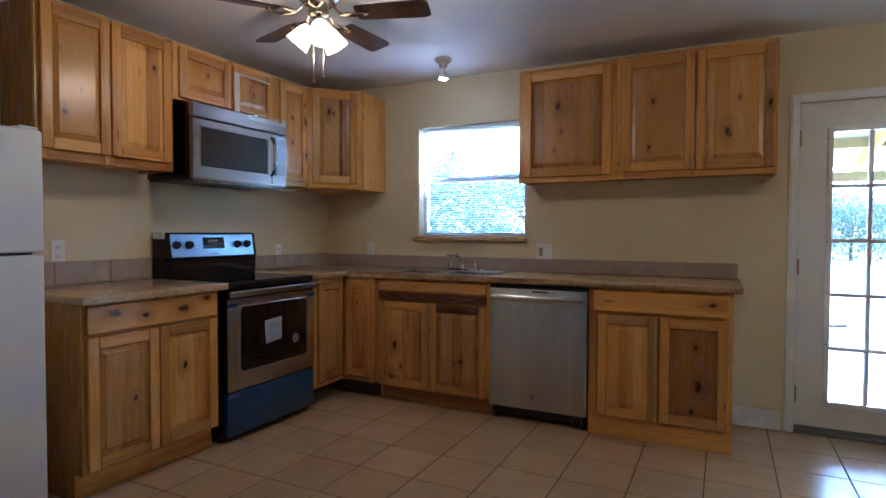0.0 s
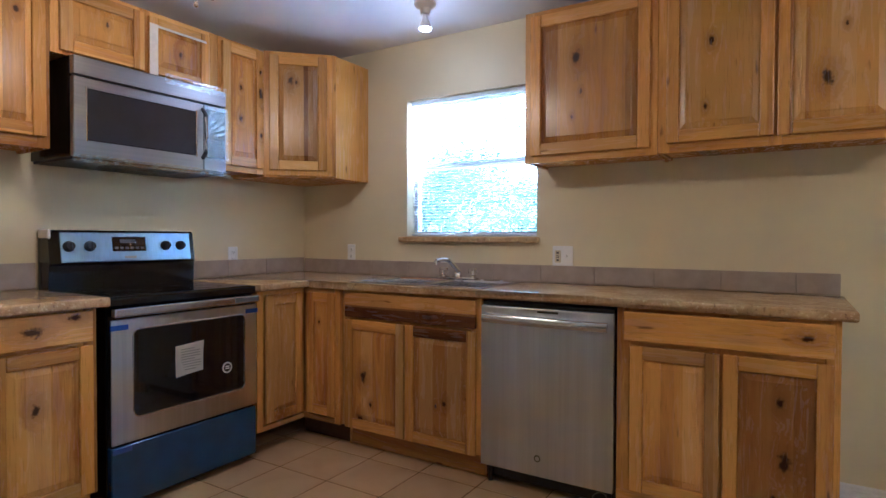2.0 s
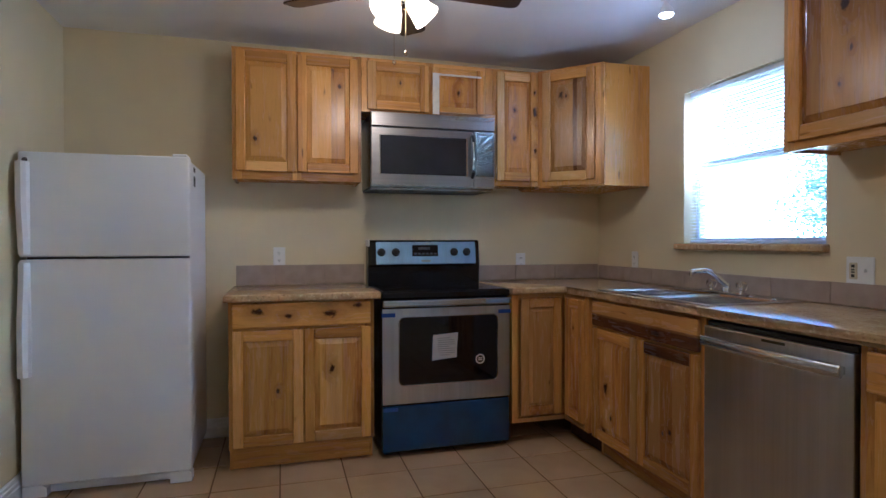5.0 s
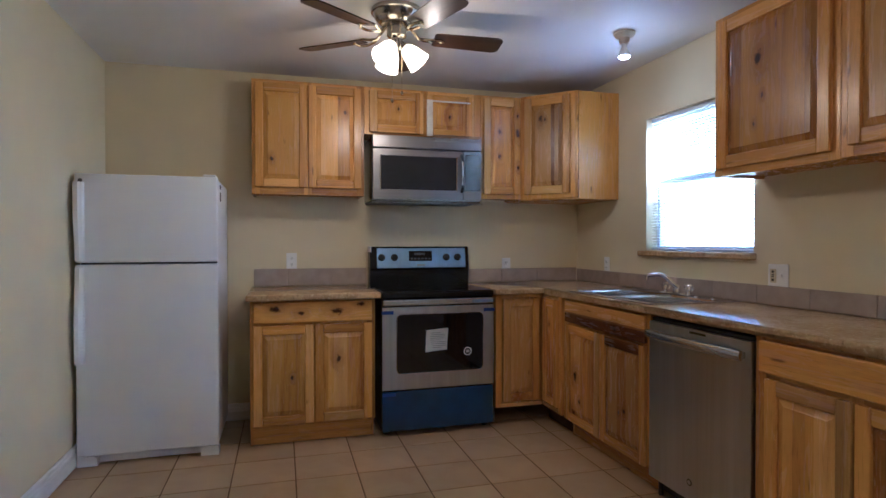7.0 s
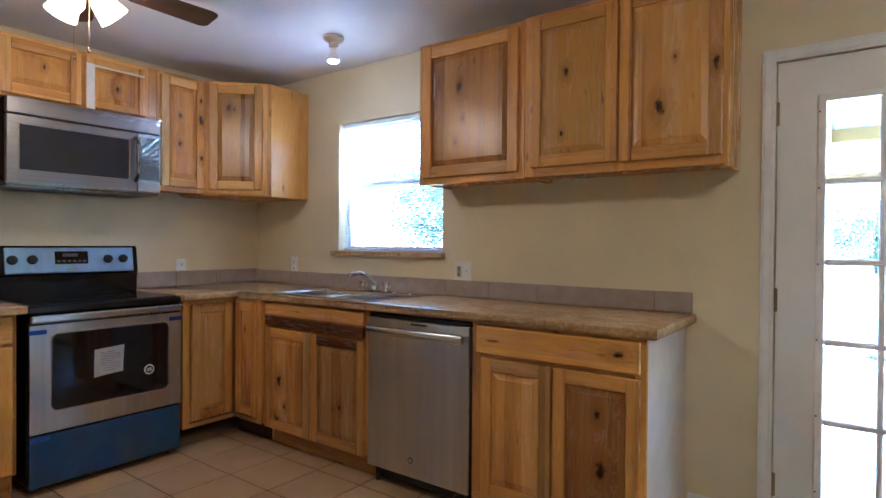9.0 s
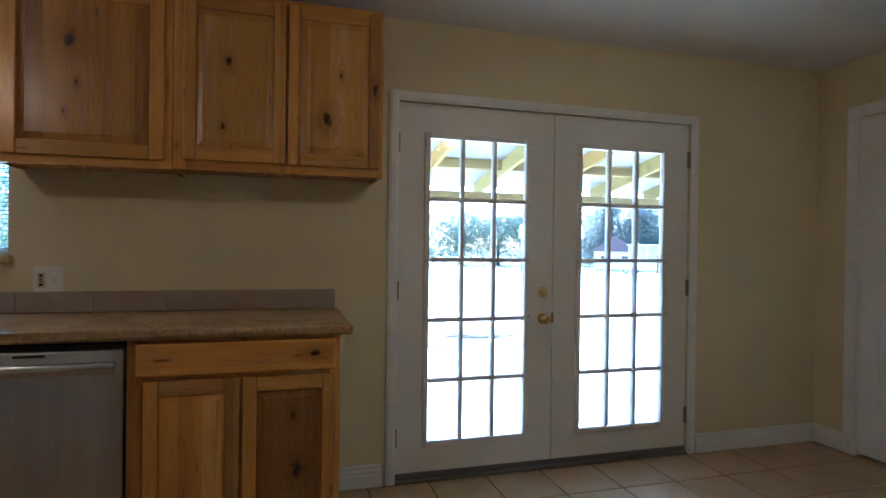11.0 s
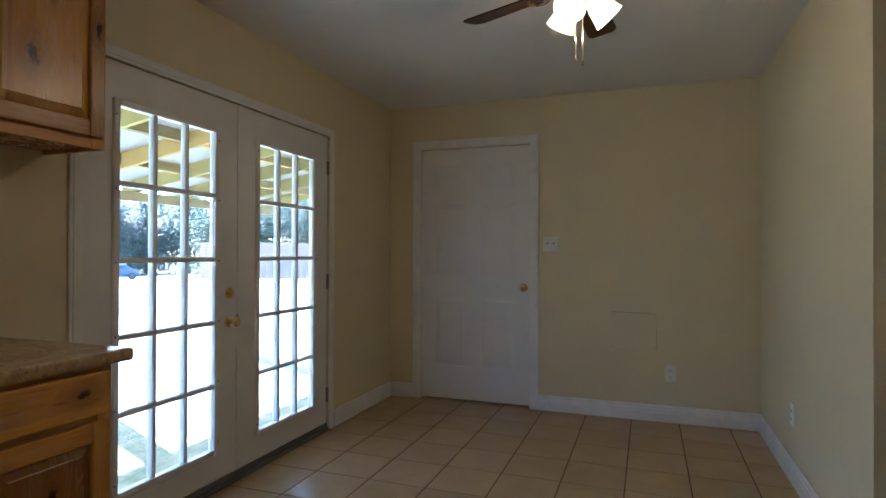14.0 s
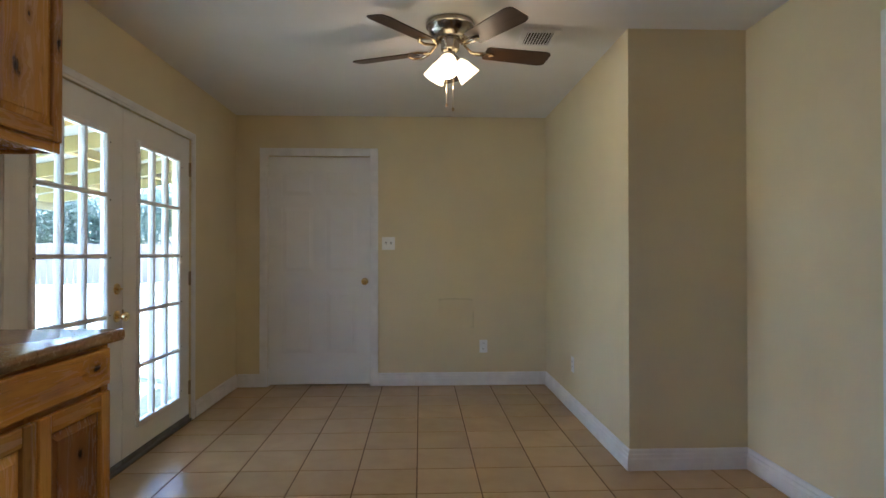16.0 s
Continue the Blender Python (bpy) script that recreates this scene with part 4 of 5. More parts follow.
def cooking_range():
    root = thing("electric_range", WEST, "new stainless and black electric range with blue film", "range")
    x0, x1 = 2.552, 3.312
    F = -0.645          # front of the door
    part("body", boxed(x0, x1, F + 0.035, -0.02, 0.045, 0.905), BLACK, root)
    for a in (x0 + 0.04, x1 - 0.04):
        for b in (F + 0.09, -0.08):
            part("foot", cylinder(bmesh.new(), (a, b, 0.001), (a, b, 0.046), 0.018, n=10), BLACK_MATTE, root)
    part("storage_drawer", boxed(x0 + 0.004, x1 - 0.004, F + 0.004, F + 0.04, 0.035, 0.290, 0.004), BLUE_FILM, root, "drawer front under dark blue film")
    part("drawer_tape", boxed(x0 + 0.008, x0 + 0.09, F + 0.001, F + 0.004, 0.262, 0.282), BLUE_TAPE, root)
    # oven door: steel frame round a dark window
    d = part("oven_door", boxed(x0 + 0.004, x1 - 0.004, F + 0.006, F + 0.045, 0.300, 0.852, 0.003), BLACK, root)
    w0, w1, v0, v1 = 2.648, 3.232, 0.403, 0.786
    bm = bmesh.new()
    for a, b, e, f in ((x0 + 0.004, w0, 0.302, 0.832), (w1, x1 - 0.004, 0.302, 0.832), (w0, w1, 0.302, v0), (w0, w1, v1, 0.832)):
        box(bm, a, b, F, F + 0.008, e, f)
    bmesh.ops.remove_doubles(bm, verts=bm.verts, dist=1e-5)
    rr, loop = 0.030, []
    for cx, cz, sx, sz, a0 in ((w0, v0, 1, 1, 180), (w1, v0, -1, 1, 270), (w1, v1, -1, -1, 0), (w0, v1, 1, -1, 90)):
        arc = [(cx + sx * rr + rr * math.cos(radians(a0 + 15 * k)), cz + sz * rr + rr * math.sin(radians(a0 + 15 * k))) for k in range(7)]
        loop += arc
        corner = extruded([(cx, cz)] + arc, F, F + 0.008)
        corner.transform(Matrix(((1, 0, 0, 0), (0, 0, 1, 0), (0, 1, 0, 0), (0, 0, 0, 1))))
        spare = bpy.data.meshes.new("corner")
        corner.to_mesh(spare)
        bm.from_mesh(spare)
        bpy.data.meshes.remove(spare)
        corner.free()
    bmesh.ops.recalc_face_normals(bm, faces=bm.faces)
    part("door_frame", bm, STEEL, d, "brushed steel door frame")
    part("window_bead", tube([(x, F - 0.001, z) for x, z in loop + loop[:1]], 0.0035, 8), HANDLE_STEEL, d, "rounded bright window bead", True)
    part("oven_window", boxed(w0 + 0.004, w1 - 0.004, F + 0.001, F + 0.005, v0 + 0.004, v1 - 0.004), BLACK_GLASS, d, "black glass oven window")
    part("handle", boxed(x0 + 0.004, x1 - 0.004, F - 0.030, F + 0.004, 0.845, 0.882, 0.008, 3), HANDLE_STEEL, d, "brushed steel bar handle")
    part("handle_film", boxed(x1 - 0.16, x1 - 0.02, F - 0.0315, F - 0.0302, 0.852, 0.876), FILM_STEEL, d)
    for a, b, z in ((x0 - 0.002, x0 + 0.075, 0.800), (x1 - 0.075, x1 + 0.002, 0.800)):
        part("tape", boxed(a, b, F - 0.0022, F - 0.0005, z - 0.012, z + 0.010), BLUE_TAPE, d, "strip of blue tape")
    # instruction sheet taped on the window, slightly curled
    bm = bmesh.new()
    n = 8
    rows = []
    for i in range(n + 1):
        u = i / n
        zz = 0.684 - 0.140 * u
        lift = 0.004 + 0.010 * u * u
        rows.append([bm.verts.new((2.836 + 0.148 * s + 0.012 * (0.5 - u), F - lift - 0.012 * (1 - s) ** 3 * u, zz + 0.010 * (s - 0.5))) for s in (0, 0.25, 0.5, 0.75, 1)])
    for a, b in zip(rows, rows[1:]):
        for i in range(4):
            bm.faces.new((a[i], a[i + 1], b[i + 1], b[i]))
    bmesh.ops.solidify(bm, geom=bm.faces, thickness=0.0006)
    sheet = part("instruction_sheet", bm, PAPER, d, "white printed instruction sheet")
    for i in range(9):
        z = 0.660 - 0.0118 * i
        lift = 0.004 + 0.010 * ((0.684 - z) / 0.140) ** 2 + 0.003
        part("print_line", boxed(2.868, 2.868 + (0.10 if i % 4 else 0.07), F - lift, F - lift + 0.0005, z - 0.0016, z + 0.0016), INK, sheet)
    st = part("round_sticker", cylinder(bmesh.new(), (3.125, F + 0.0012, 0.528), (3.125, F + 0.0002, 0.528), 0.028, n=24), PLATE, d, "round sticker on the oven window")
    part("sticker_ring", cylinder(bmesh.new(), (3.125, F + 0.0004, 0.528), (3.125, F - 0.0006, 0.528), 0.021, n=24), BLACK_MATTE, st)
    part("sticker_bar", boxed(3.113, 3.137, F - 0.001, F + 0.0003, 0.531, 0.536), PLATE, st)
    part("sticker_bar", boxed(3.113, 3.137, F - 0.001, F + 0.0003, 0.521, 0.526), PLATE, st)
    # cooktop
    part("cooktop_rim", boxed(x0 - 0.002, x1 + 0.002, F + 0.01, -0.085, 0.885, 0.926, 0.008, 2), BLACK, root)
    top = part("cooktop_glass", boxed(x0 + 0.012, x1 - 0.012, F + 0.03, -0.10, 0.924, 0.9295, 0.002), BLACK_GLASS, root, "black ceramic cooktop glass")
    for bx, by, br in ((2.74, -0.47, 0.105), (3.12, -0.47, 0.085), (2.74, -0.22, 0.08), (3.12, -0.22, 0.105)):
        ring = spun([(br, 0.0), (br, 0.0006), (br - 0.003, 0.0006), (br - 0.003, 0.0)], 40, Matrix.Translation((bx, by, 0.9296)))
        part("burner_ring", ring, BURNER, top)
    # back guard, leaning a little
    bm = extruded([(-0.105, 0.925), (-0.112, 1.045), (-0.120, 1.055), (-0.098, 1.205), (-0.085, 1.216), (-0.01, 1.216), (-0.01, 0.925)], x0 + 0.004, x1 - 0.004)
    bm.transform(Matrix(((0, 0, 1, 0), (1, 0, 0, 0), (0, 1, 0, 0), (0, 0, 0, 1))))
    guard = part("backguard", bm, BLACK, root, "black backguard")
    lean = math.degrees(math.atan2(0.022, 0.15))
    PAN = Matrix.Translation((0, -0.1205, 1.055)) @ pose(0, 0, 0, -lean, 0, 0)

    def on_panel(nm, bm, mat, parent, label="", smooth=False):
        bm.transform(PAN)
        return part(nm, bm, mat, parent, label, smooth)
    panel = on_panel("control_panel", boxed(x0 + 0.055, x1 - 0.03, -0.005, 0.004, 0.004, 0.152, 0.003), FILM_STEEL, root, "steel control panel under pale blue film")
    for kx in (2.640, 2.735, 3.130, 3.218):
        k = on_panel("knob", spun([(0.0, 0.030), (0.019, 0.029), (0.022, 0.012), (0.026, 0.008), (0.026, 0.0)], 20, Matrix.Translation((kx, -0.005, 0.082)) @ pose(0, 0, 0, 90, 0, 0)), BLACK_MATTE, panel, "black knob", True)
        on_panel("grip", boxed(kx - 0.005, kx + 0.005, -0.040, -0.030, 0.062, 0.102, 0.003), BLACK_MATTE, k)
    dis = on_panel("display", boxed(2.845, 3.020, -0.0075, -0.004, 0.055, 0.130, 0.002), BLACK_GLASS, panel, "dark clock display")
    on_panel("display_digits", boxed(2.885, 2.965, -0.0082, -0.0074, 0.098, 0.116), GASKET, dis)
    for i in range(6):
        on_panel("button", boxed(2.856 + 0.027 * i, 2.874 + 0.027 * i, -0.0084, -0.0074, 0.066, 0.078), GASKET, dis)
    on_panel("badge", boxed(2.905, 2.965, -0.0066, -0.0048, 0.018, 0.030), INK, panel)
    part("guard_wrap", boxed(x0 + 0.001, x0 + 0.014, -0.114, -0.012, 1.175, 1.219, 0.005), PLATE, root, "white foam corner under wrap")
    return root


cooking_range()

# ---- microwave ----


def microwave():
    root = thing("microwave", WEST, "stainless over-range microwave still in plastic wrap", "microwave")
    x0, x1, z0, z1, F = 2.532, 3.308, 1.525, 1.977, -0.405
    part("body", boxed(x0, x1, F + 0.035, -0.002, z0 + 0.012, z1, 0.002), BLACK, root)
    part("vent_band", boxed(x0, x1, F, F + 0.036, z1 - 0.085, z1 - 0.001, 0.004), STEEL_MW, root, "brushed steel vent band")
    dx = 3.168
    d = part("door", boxed(x0, dx, F + 0.002, F + 0.035, z0 + 0.012, z1 - 0.090, 0.004), STEEL_MW, root)
    part("door_window", boxed(x0 + 0.055, dx - 0.045, F - 0.001, F + 0.003, z0 + 0.085, z1 - 0.138, 0.004), MW_GLASS, d, "dark microwave window")
    for a, b, e, f in ((x0 + 0.05, x0 + 0.056, z0 + 0.08, z1 - 0.133), (dx - 0.046, dx - 0.04, z0 + 0.08, z1 - 0.133)):
        part("window_bead", boxed(a, b, F - 0.003, F + 0.003, e, f, 0.001), CHROME, d)
    h = part("handle", tube([(dx - 0.008, F - 0.002, z0 + 0.075), (dx - 0.008, F - 0.030, z0 + 0.105), (dx - 0.008, F - 0.036, (z0 + z1) / 2 - 0.04), (dx - 0.008, F - 0.030, z1 - 0.150), (dx - 0.008, F - 0.002, z1 - 0.120)], 0.010, 10), BLACK_MATTE, d, "black bowed handle", True)
    part("handle_inset", tube([(dx - 0.013, F - 0.036, z0 + 0.12), (dx - 0.013, F - 0.043, (z0 + z1) / 2 - 0.04), (dx - 0.013, F - 0.036, z1 - 0.165)], 0.0065, 8), CHROME, h, "chrome handle inset", True)
    p = part("control_panel", boxed(dx + 0.003, x1, F + 0.002, F + 0.035, z0 + 0.012, z1 - 0.090, 0.004), STEEL_MW, root)
    part("keypad", boxed(dx + 0.016, x1 - 0.008, F - 0.0005, F + 0.003, z0 + 0.085, z1 - 0.112, 0.002), BLACK_GLASS, p, "black glass keypad")
    # underside with grille and lamp covers
    part("underside", boxed(x0 + 0.004, x1 - 0.004, F + 0.02, -0.02, z0, z0 + 0.0115), BLACK_MATTE, root)
    for i in range(16):
        xs = x0 + 0.20 + i * 0.024
        part("grille_slat", boxed(xs, xs + 0.006, F + 0.06, F + 0.20, z0 - 0.004, z0 - 0.0005), GASKET, root)
    # clinging wrap: pleats fan out from the handle over the keypad, and it bunches along the top and foot
    rnd = random.Random(4)

    def wrap(a, b, e, f, nx, nz, fold, slack=0.0):
        bm = bmesh.new()
        grid = [[bm.verts.new((a + (b - a) * i / nx, F - 0.004 - fold(a + (b - a) * i / nx, e + (f - e) * k / nz) - 0.0004 * rnd.random(), e + (f - e) * k / nz)) for i in range(nx + 1)] for k in range(nz + 1)]
        for k in range(nz):
            for i in range(nx):
                quad = (grid[k][i], grid[k][i + 1], grid[k + 1][i + 1], grid[k + 1][i])
                if max(v.co.y for v in quad) - min(v.co.y for v in quad) > slack:
                    bm.faces.new(quad)
        bmesh.ops.delete(bm, geom=[v for v in bm.verts if not v.link_faces], context="VERTS")
        bmesh.ops.solidify(bm, geom=bm.faces, thickness=0.0002)
        w = part("plastic_wrap", bm, WRAP, root, "crinkled clear plastic wrap")
        w.visible_shadow = False

    def fan(x, z):
        a = math.atan2(z - 1.70, x - dx + 0.05)
        far = math.hypot(z - 1.70, x - dx + 0.05)
        return 0.0075 * abs(math.sin(a * 17 + 2.0 * noise.noise(Vector((a * 5, far * 9, 0))))) * (0.4 + 0.6 * abs(noise.noise(Vector((a * 11, far * 6, 3))))) + 0.002 * noise.noise(Vector((x * 40, z * 40, 1)))

    wrap(dx + 0.012, x1 + 0.006, z0 + 0.070, z1 - 0.095, 26, 110, fan)
    wrap(x0 - 0.004, x1 + 0.004, z0 - 0.012, z0 + 0.022, 60, 6, lambda x, z: 0.0025 * abs(noise.noise(Vector((x * 24, z * 30, 2)))))
    wrap(x0 + 0.42, x1, z1 - 0.030, z1 + 0.018, 40, 6, lambda x, z: 0.003 * abs(noise.noise(Vector((x * 22, z * 40, 9)))))
    return root


microwave()

# ---- dishwasher ----


def dishwasher():
    root = thing("dishwasher", NORTH, "stainless steel dishwasher with a bar handle", "dishwasher")
    x0, x1 = -1.343, -0.708
    F = -NB - 0.012
    part("tub", boxed(x0 - 0.004, x1 + 0.006, F + 0.06, -0.03, 0.10, 0.88), BLACK_MATTE, root)
    d = part("door", boxed(x0, x1, F, F + 0.05, 0.092, 0.862, 0.004, 2), STEEL, root, "brushed steel dishwasher door")
    # recessed black strip stands in for the shade in the gap above the door
    part("control_strip", boxed(x0 + 0.002, x1 - 0.002, F + 0.018, F + 0.05, 0.8625, 0.880), BLACK_MATTE, root)
    part("vent_mark", boxed(-1.055, -0.955, F - 0.0008, F + 0.001, 0.843, 0.853), BLACK_MATTE, d)
    pts = [(x0 + 0.022 + (x1 - x0 - 0.044) * i / 14, F - 0.028 - 0.014 * math.sin(math.pi * i / 14), 0.805) for i in range(15)]
    bar = tube(pts, 0.0125, 12)
    bar.transform(Matrix.Translation((0, 0, 0.805)) @ Matrix.Diagonal((1, 1, 1.7, 1)) @ Matrix.Translation((0, 0, -0.805)))
    h = part("handle", bar, HANDLE_STEEL, d, "bowed steel bar handle", True)
    for xs in (x0 + 0.04, x1 - 0.04):
        part("handle_post", boxed(xs - 0.012, xs + 0.012, F - 0.030, F + 0.002, 0.792, 0.818, 0.003), STEEL_H, h)
    b = part("badge", cylinder(bmesh.new(), (-1.051, F - 0.002, 0.176), (-1.051, F + 0.001, 0.176), 0.016, n=24), GASKET, d, "round badge")
    part("badge_mark", cylinder(bmesh.new(), (-1.051, F - 0.003, 0.176), (-1.051, F - 0.0015, 0.176), 0.010, n=20), STEEL, b)
    part("kick_plate", boxed(x0, x1, F + 0.07, F + 0.085, 0.02, 0.094), BLACK_MATTE, root)
    for xs in (x0 + 0.03, x1 - 0.03):
        part("foot", cylinder(bmesh.new(), (xs, F + 0.05, 0.001), (xs, F + 0.05, 0.10), 0.012, n=10), BLACK_MATTE, root)
    loop = [(-0.77 + 0.03 * math.cos(t), F + 0.02 + 0.012 * math.sin(2 * t), 0.045 + 0.035 * math.sin(t)) for t in [i * 0.45 for i in range(15)]]
    part("wire", tube(loop, 0.0025, 6), plain("grey green wire", (0.16, 0.17, 0.12), 0.5), root, "loose supply wire", True)
    return root


dishwasher()

# ---- fridge ----


def fridge():
    root = thing("refrigerator", WEST, "white top-freezer refrigerator standing in the corner", "refrigerator")
    x0, x1, F, top = 0.850, 1.584, -0.668, 1.630
    split = 1.131
    part("cabinet", boxed(x0 + 0.004, x1 - 0.004, F + 0.075, -0.03, 0.055, top - 0.012, 0.006, 2), FRIDGE_WHITE, root)
    part("gasket", boxed(x0 + 0.012, x1 - 0.012, F + 0.064, F + 0.076, 0.07, top - 0.02), GASKET, root)
    for nm, e, f in (("fridge_door", 0.062, split - 0.006), ("freezer_door", split + 0.006, top)):
        d = part(nm, boxed(x0, x1, F, F + 0.063, e, f, 0.010, 3), FRIDGE_WHITE, root, "", True)
        hx = x0 + 0.042
        lo, hi = (split - 0.55, split - 0.02) if nm == "fridge_door" else (split + 0.02, top - 0.05)
        prof = []
        n = 14
        for i in range(n + 1):
            u = i / n
            z = lo + (hi - lo) * u
            near = (u if nm == "freezer_door" else 1 - u)
            prof.append((z, 0.020 + 0.022 * math.sin(math.pi * min(1, near * 1.6) * 0.5) ** 2))
        bm = bmesh.new()
        rings = []
        for z, out in prof:
            rings.append([bm.verts.new((x, y, z)) for x, y in ((x0 + 0.004, F + 0.004), (x0 + 0.006, F - out), (x0 + 0.030, F - out - 0.004), (x0 + 0.046, F - out + 0.010), (x0 + 0.050, F + 0.004))])
        for a, b in zip(rings, rings[1:]):
            for i in range(5):
                bm.faces.new((a[i], a[(i + 1) % 5], b[(i + 1) % 5], b[i]))
        bm.faces.new(rings[0])
        bm.faces.new(rings[-1][::-1])
        part("handle", bm, FRIDGE_WHITE, d, "white moulded handle", True)
    part("badge", cylinder(bmesh.new(), (x0 + 0.03, F - 0.002, top - 0.04), (x0 + 0.03, F + 0.002, top - 0.04), 0.012, n=16), GASKET, root)
    part("hinge_cap", boxed(x1 - 0.08, x1 - 0.01, F + 0.01, F + 0.10, top - 0.001, top + 0.014, 0.005), FRIDGE_WHITE, root)
    part("base_grille", boxed(x0 + 0.02, x1 - 0.02, F + 0.06, F + 0.075, 0.008, 0.058), FRIDGE_WHITE, root)
    for xs in (x0 + 0.05, x1 - 0.05):
        bm = extruded([(xs - 0.05, 0.004), (xs + 0.05, 0.004), (xs + 0.05, 0.045), (xs + 0.035, 0.060), (xs - 0.05, 0.060)], F + 0.01, F + 0.075)
        bm.transform(Matrix(((1, 0, 0, 0), (0, 0, 1, 0), (0, 1, 0, 0), (0, 0, 0, 1))))
        part("foot_cover", bm, FRIDGE_WHITE, root)
    for z0, z1, y in ((1.50, 1.555, -0.47), (1.575, 1.60, -0.47)):
        part("rating_label", boxed(x1 - 0.0045, x1 - 0.0032, y - 0.03, y + 0.03, z0, z1), SLOT, root, "dark printed rating label")
    return root


fridge()

# ---- ceiling fans ----


def ceiling_fan(at, turn, lamps, label, lift, reach):
    root = thing("ceiling_fan", Matrix.Translation((at[0], at[1], H)) @ pose(0, 0, 0, 0, 0, turn), label, "ceiling fan", "ceiling fans")
    tall = (0.150 - lift) / 0.150
    profile = [(0.0, -0.001), (0.128, -0.001), (0.130, -0.010), (0.130, -0.040), (0.122, -0.046), (0.118, -0.060), (0.112, -0.095), (0.095, -0.125), (0.078, -0.140), (0.078, -0.150), (0.0, -0.150)]
    part("motor_housing", spun([(r, z * tall if z < -0.002 else z) for r, z in profile], 40), NICKEL, root, "brushed nickel motor housing", True)
    part("light_hub", spun([(r, z + lift) for r, z in ((0.050, -0.150), (0.050, -0.205), (0.044, -0.212), (0.030, -0.220), (0.030, -0.265), (0.022, -0.278), (0.0, -0.280))], 28), NICKEL, root, "", True)
    blade_me = iron_me = None
    for i in range(5):
        a = radians(72 * i)
        m = pose(0, 0, 0, 0, 0, 72 * i)
        if blade_me is None:
            bm = bmesh.new()
            outline = [(0.185, -0.050), (0.20, -0.058), (0.50, -0.068), (0.525, -0.060), (0.535, -0.045), (0.535, 0.045), (0.525, 0.060), (0.50, 0.068), (0.20, 0.058), (0.185, 0.050)]
            bm = extruded([(x * reach, y) for x, y in outline], -0.003, 0.003)
            bm.transform(Matrix.Translation((0, 0, -0.205 + lift)) @ pose(0, 0, 0, -12, 0, 0))
            blade_me = mesh_of("blade", bm, BLADE)
            bm = tube([(0.06, 0, -0.146), (0.085, 0, -0.175), (0.115, 0, -0.205), (0.14, 0.014, -0.209), (0.18, 0.030, -0.206), (0.225, 0.027, -0.206), (0.25, 0.0, -0.211), (0.225, -0.027, -0.217), (0.18, -0.030, -0.218), (0.14, -0.014, -0.213), (0.115, 0, -0.208)], 0.0075, 8)
            bm.transform(Matrix.Translation((0, 0, lift)))
            iron_me = mesh_of("blade_iron", bm, BRASS_NICKEL, True)
        b = new("blade", blade_me)
        b.parent, b.matrix_basis = root, m
        k = new("blade_iron", iron_me)
        k.parent, k.matrix_basis = root, m
    for i in range(3):
        a = 120 * i + lamps - turn
        m = pose(0, 0, -0.245 + lift, 0, 0, a) @ pose(0.030, 0, 0, 0, -42, 0)
        arm = part("lamp_holder", spun([(0.014, 0.012), (0.018, -0.010), (0.024, -0.026), (0.0, -0.027)], 16, m), NICKEL, root, "", True)
        s = part("shade", spun([(0.022, -0.020), (0.031, -0.030), (0.042, -0.058), (0.049, -0.092), (0.060, -0.130), (0.0625, -0.132), (0.053, -0.092), (0.045, -0.058), (0.033, -0.032), (0.024, -0.022)], 28, m), SHADE, root, "lit frosted bell glass shade", True)
    for dx, dy, ln in ((0.018, 0.020, 0.455), (-0.02, -0.016, 0.49)):
        chain = part("pull_chain", cylinder(bmesh.new(), (dx, dy, -0.27 + lift), (dx, dy, -ln - 0.03 + lift), 0.0012, n=6), BRASS_NICKEL, root)
        part("chain_fob", spun([(0.0, 0.010), (0.006, 0.006), (0.008, -0.002), (0.006, -0.010), (0.0, -0.013)], 10, Matrix.Translation((dx, dy, -ln - 0.04 + lift))), BRASS_NICKEL, chain, "", True)
    for i in range(3):
        a = radians(120 * i + lamps)
        bulb_lamp("fan_bulb", (at[0] + math.cos(a) * 0.13, at[1] + math.sin(a) * 0.13, H - 0.37 + lift), LAMP_WATTS)
    return root


BRASS_NICKEL = plain("warm polished nickel", (0.62, 0.52, 0.36), 0.18, 1.0)
FAN_A, FAN_B = (-1.80, 2.515), (1.15, 2.480)
ceiling_fan(FAN_A, 17.0, 316.0, "five-blade ceiling fan with lit lamps over the kitchen", 0.07, 1.055)
ceiling_fan(FAN_B, -5.0, 168.0, "five-blade ceiling fan with lit lamps over the dining end", 0.06, 1.07)

# ---- ceiling lamp holder, vent ----
root = thing("ceiling_lamp", Matrix.Translation((-1.755, 3.820, H)), "bare lit bulb in a porcelain ceiling holder", "ceiling lamp")
part("holder", spun([(0.0, -0.001), (0.058, -0.001), (0.060, -0.012), (0.052, -0.024), (0.030, -0.034), (0.026, -0.062), (0.020, -0.064), (0.0, -0.064)], 28), PORCELAIN, root, "cream porcelain holder", True)
b = part("bulb", spun([(0.013, -0.060), (0.014, -0.085), (0.024, -0.105), (0.032, -0.125), (0.033, -0.138)], 24), PLATE, root, "white reflector bulb", True)
part("bulb_face", spun([(0.033, -0.138), (0.024, -0.146), (0.0, -0.149)], 24), BULB, b, "lit bulb face", True)
bulb_lamp("reflector_bulb", (-1.755, 3.820, H - 0.20), 0.06, 0.03, (1.0, 0.85, 0.65))

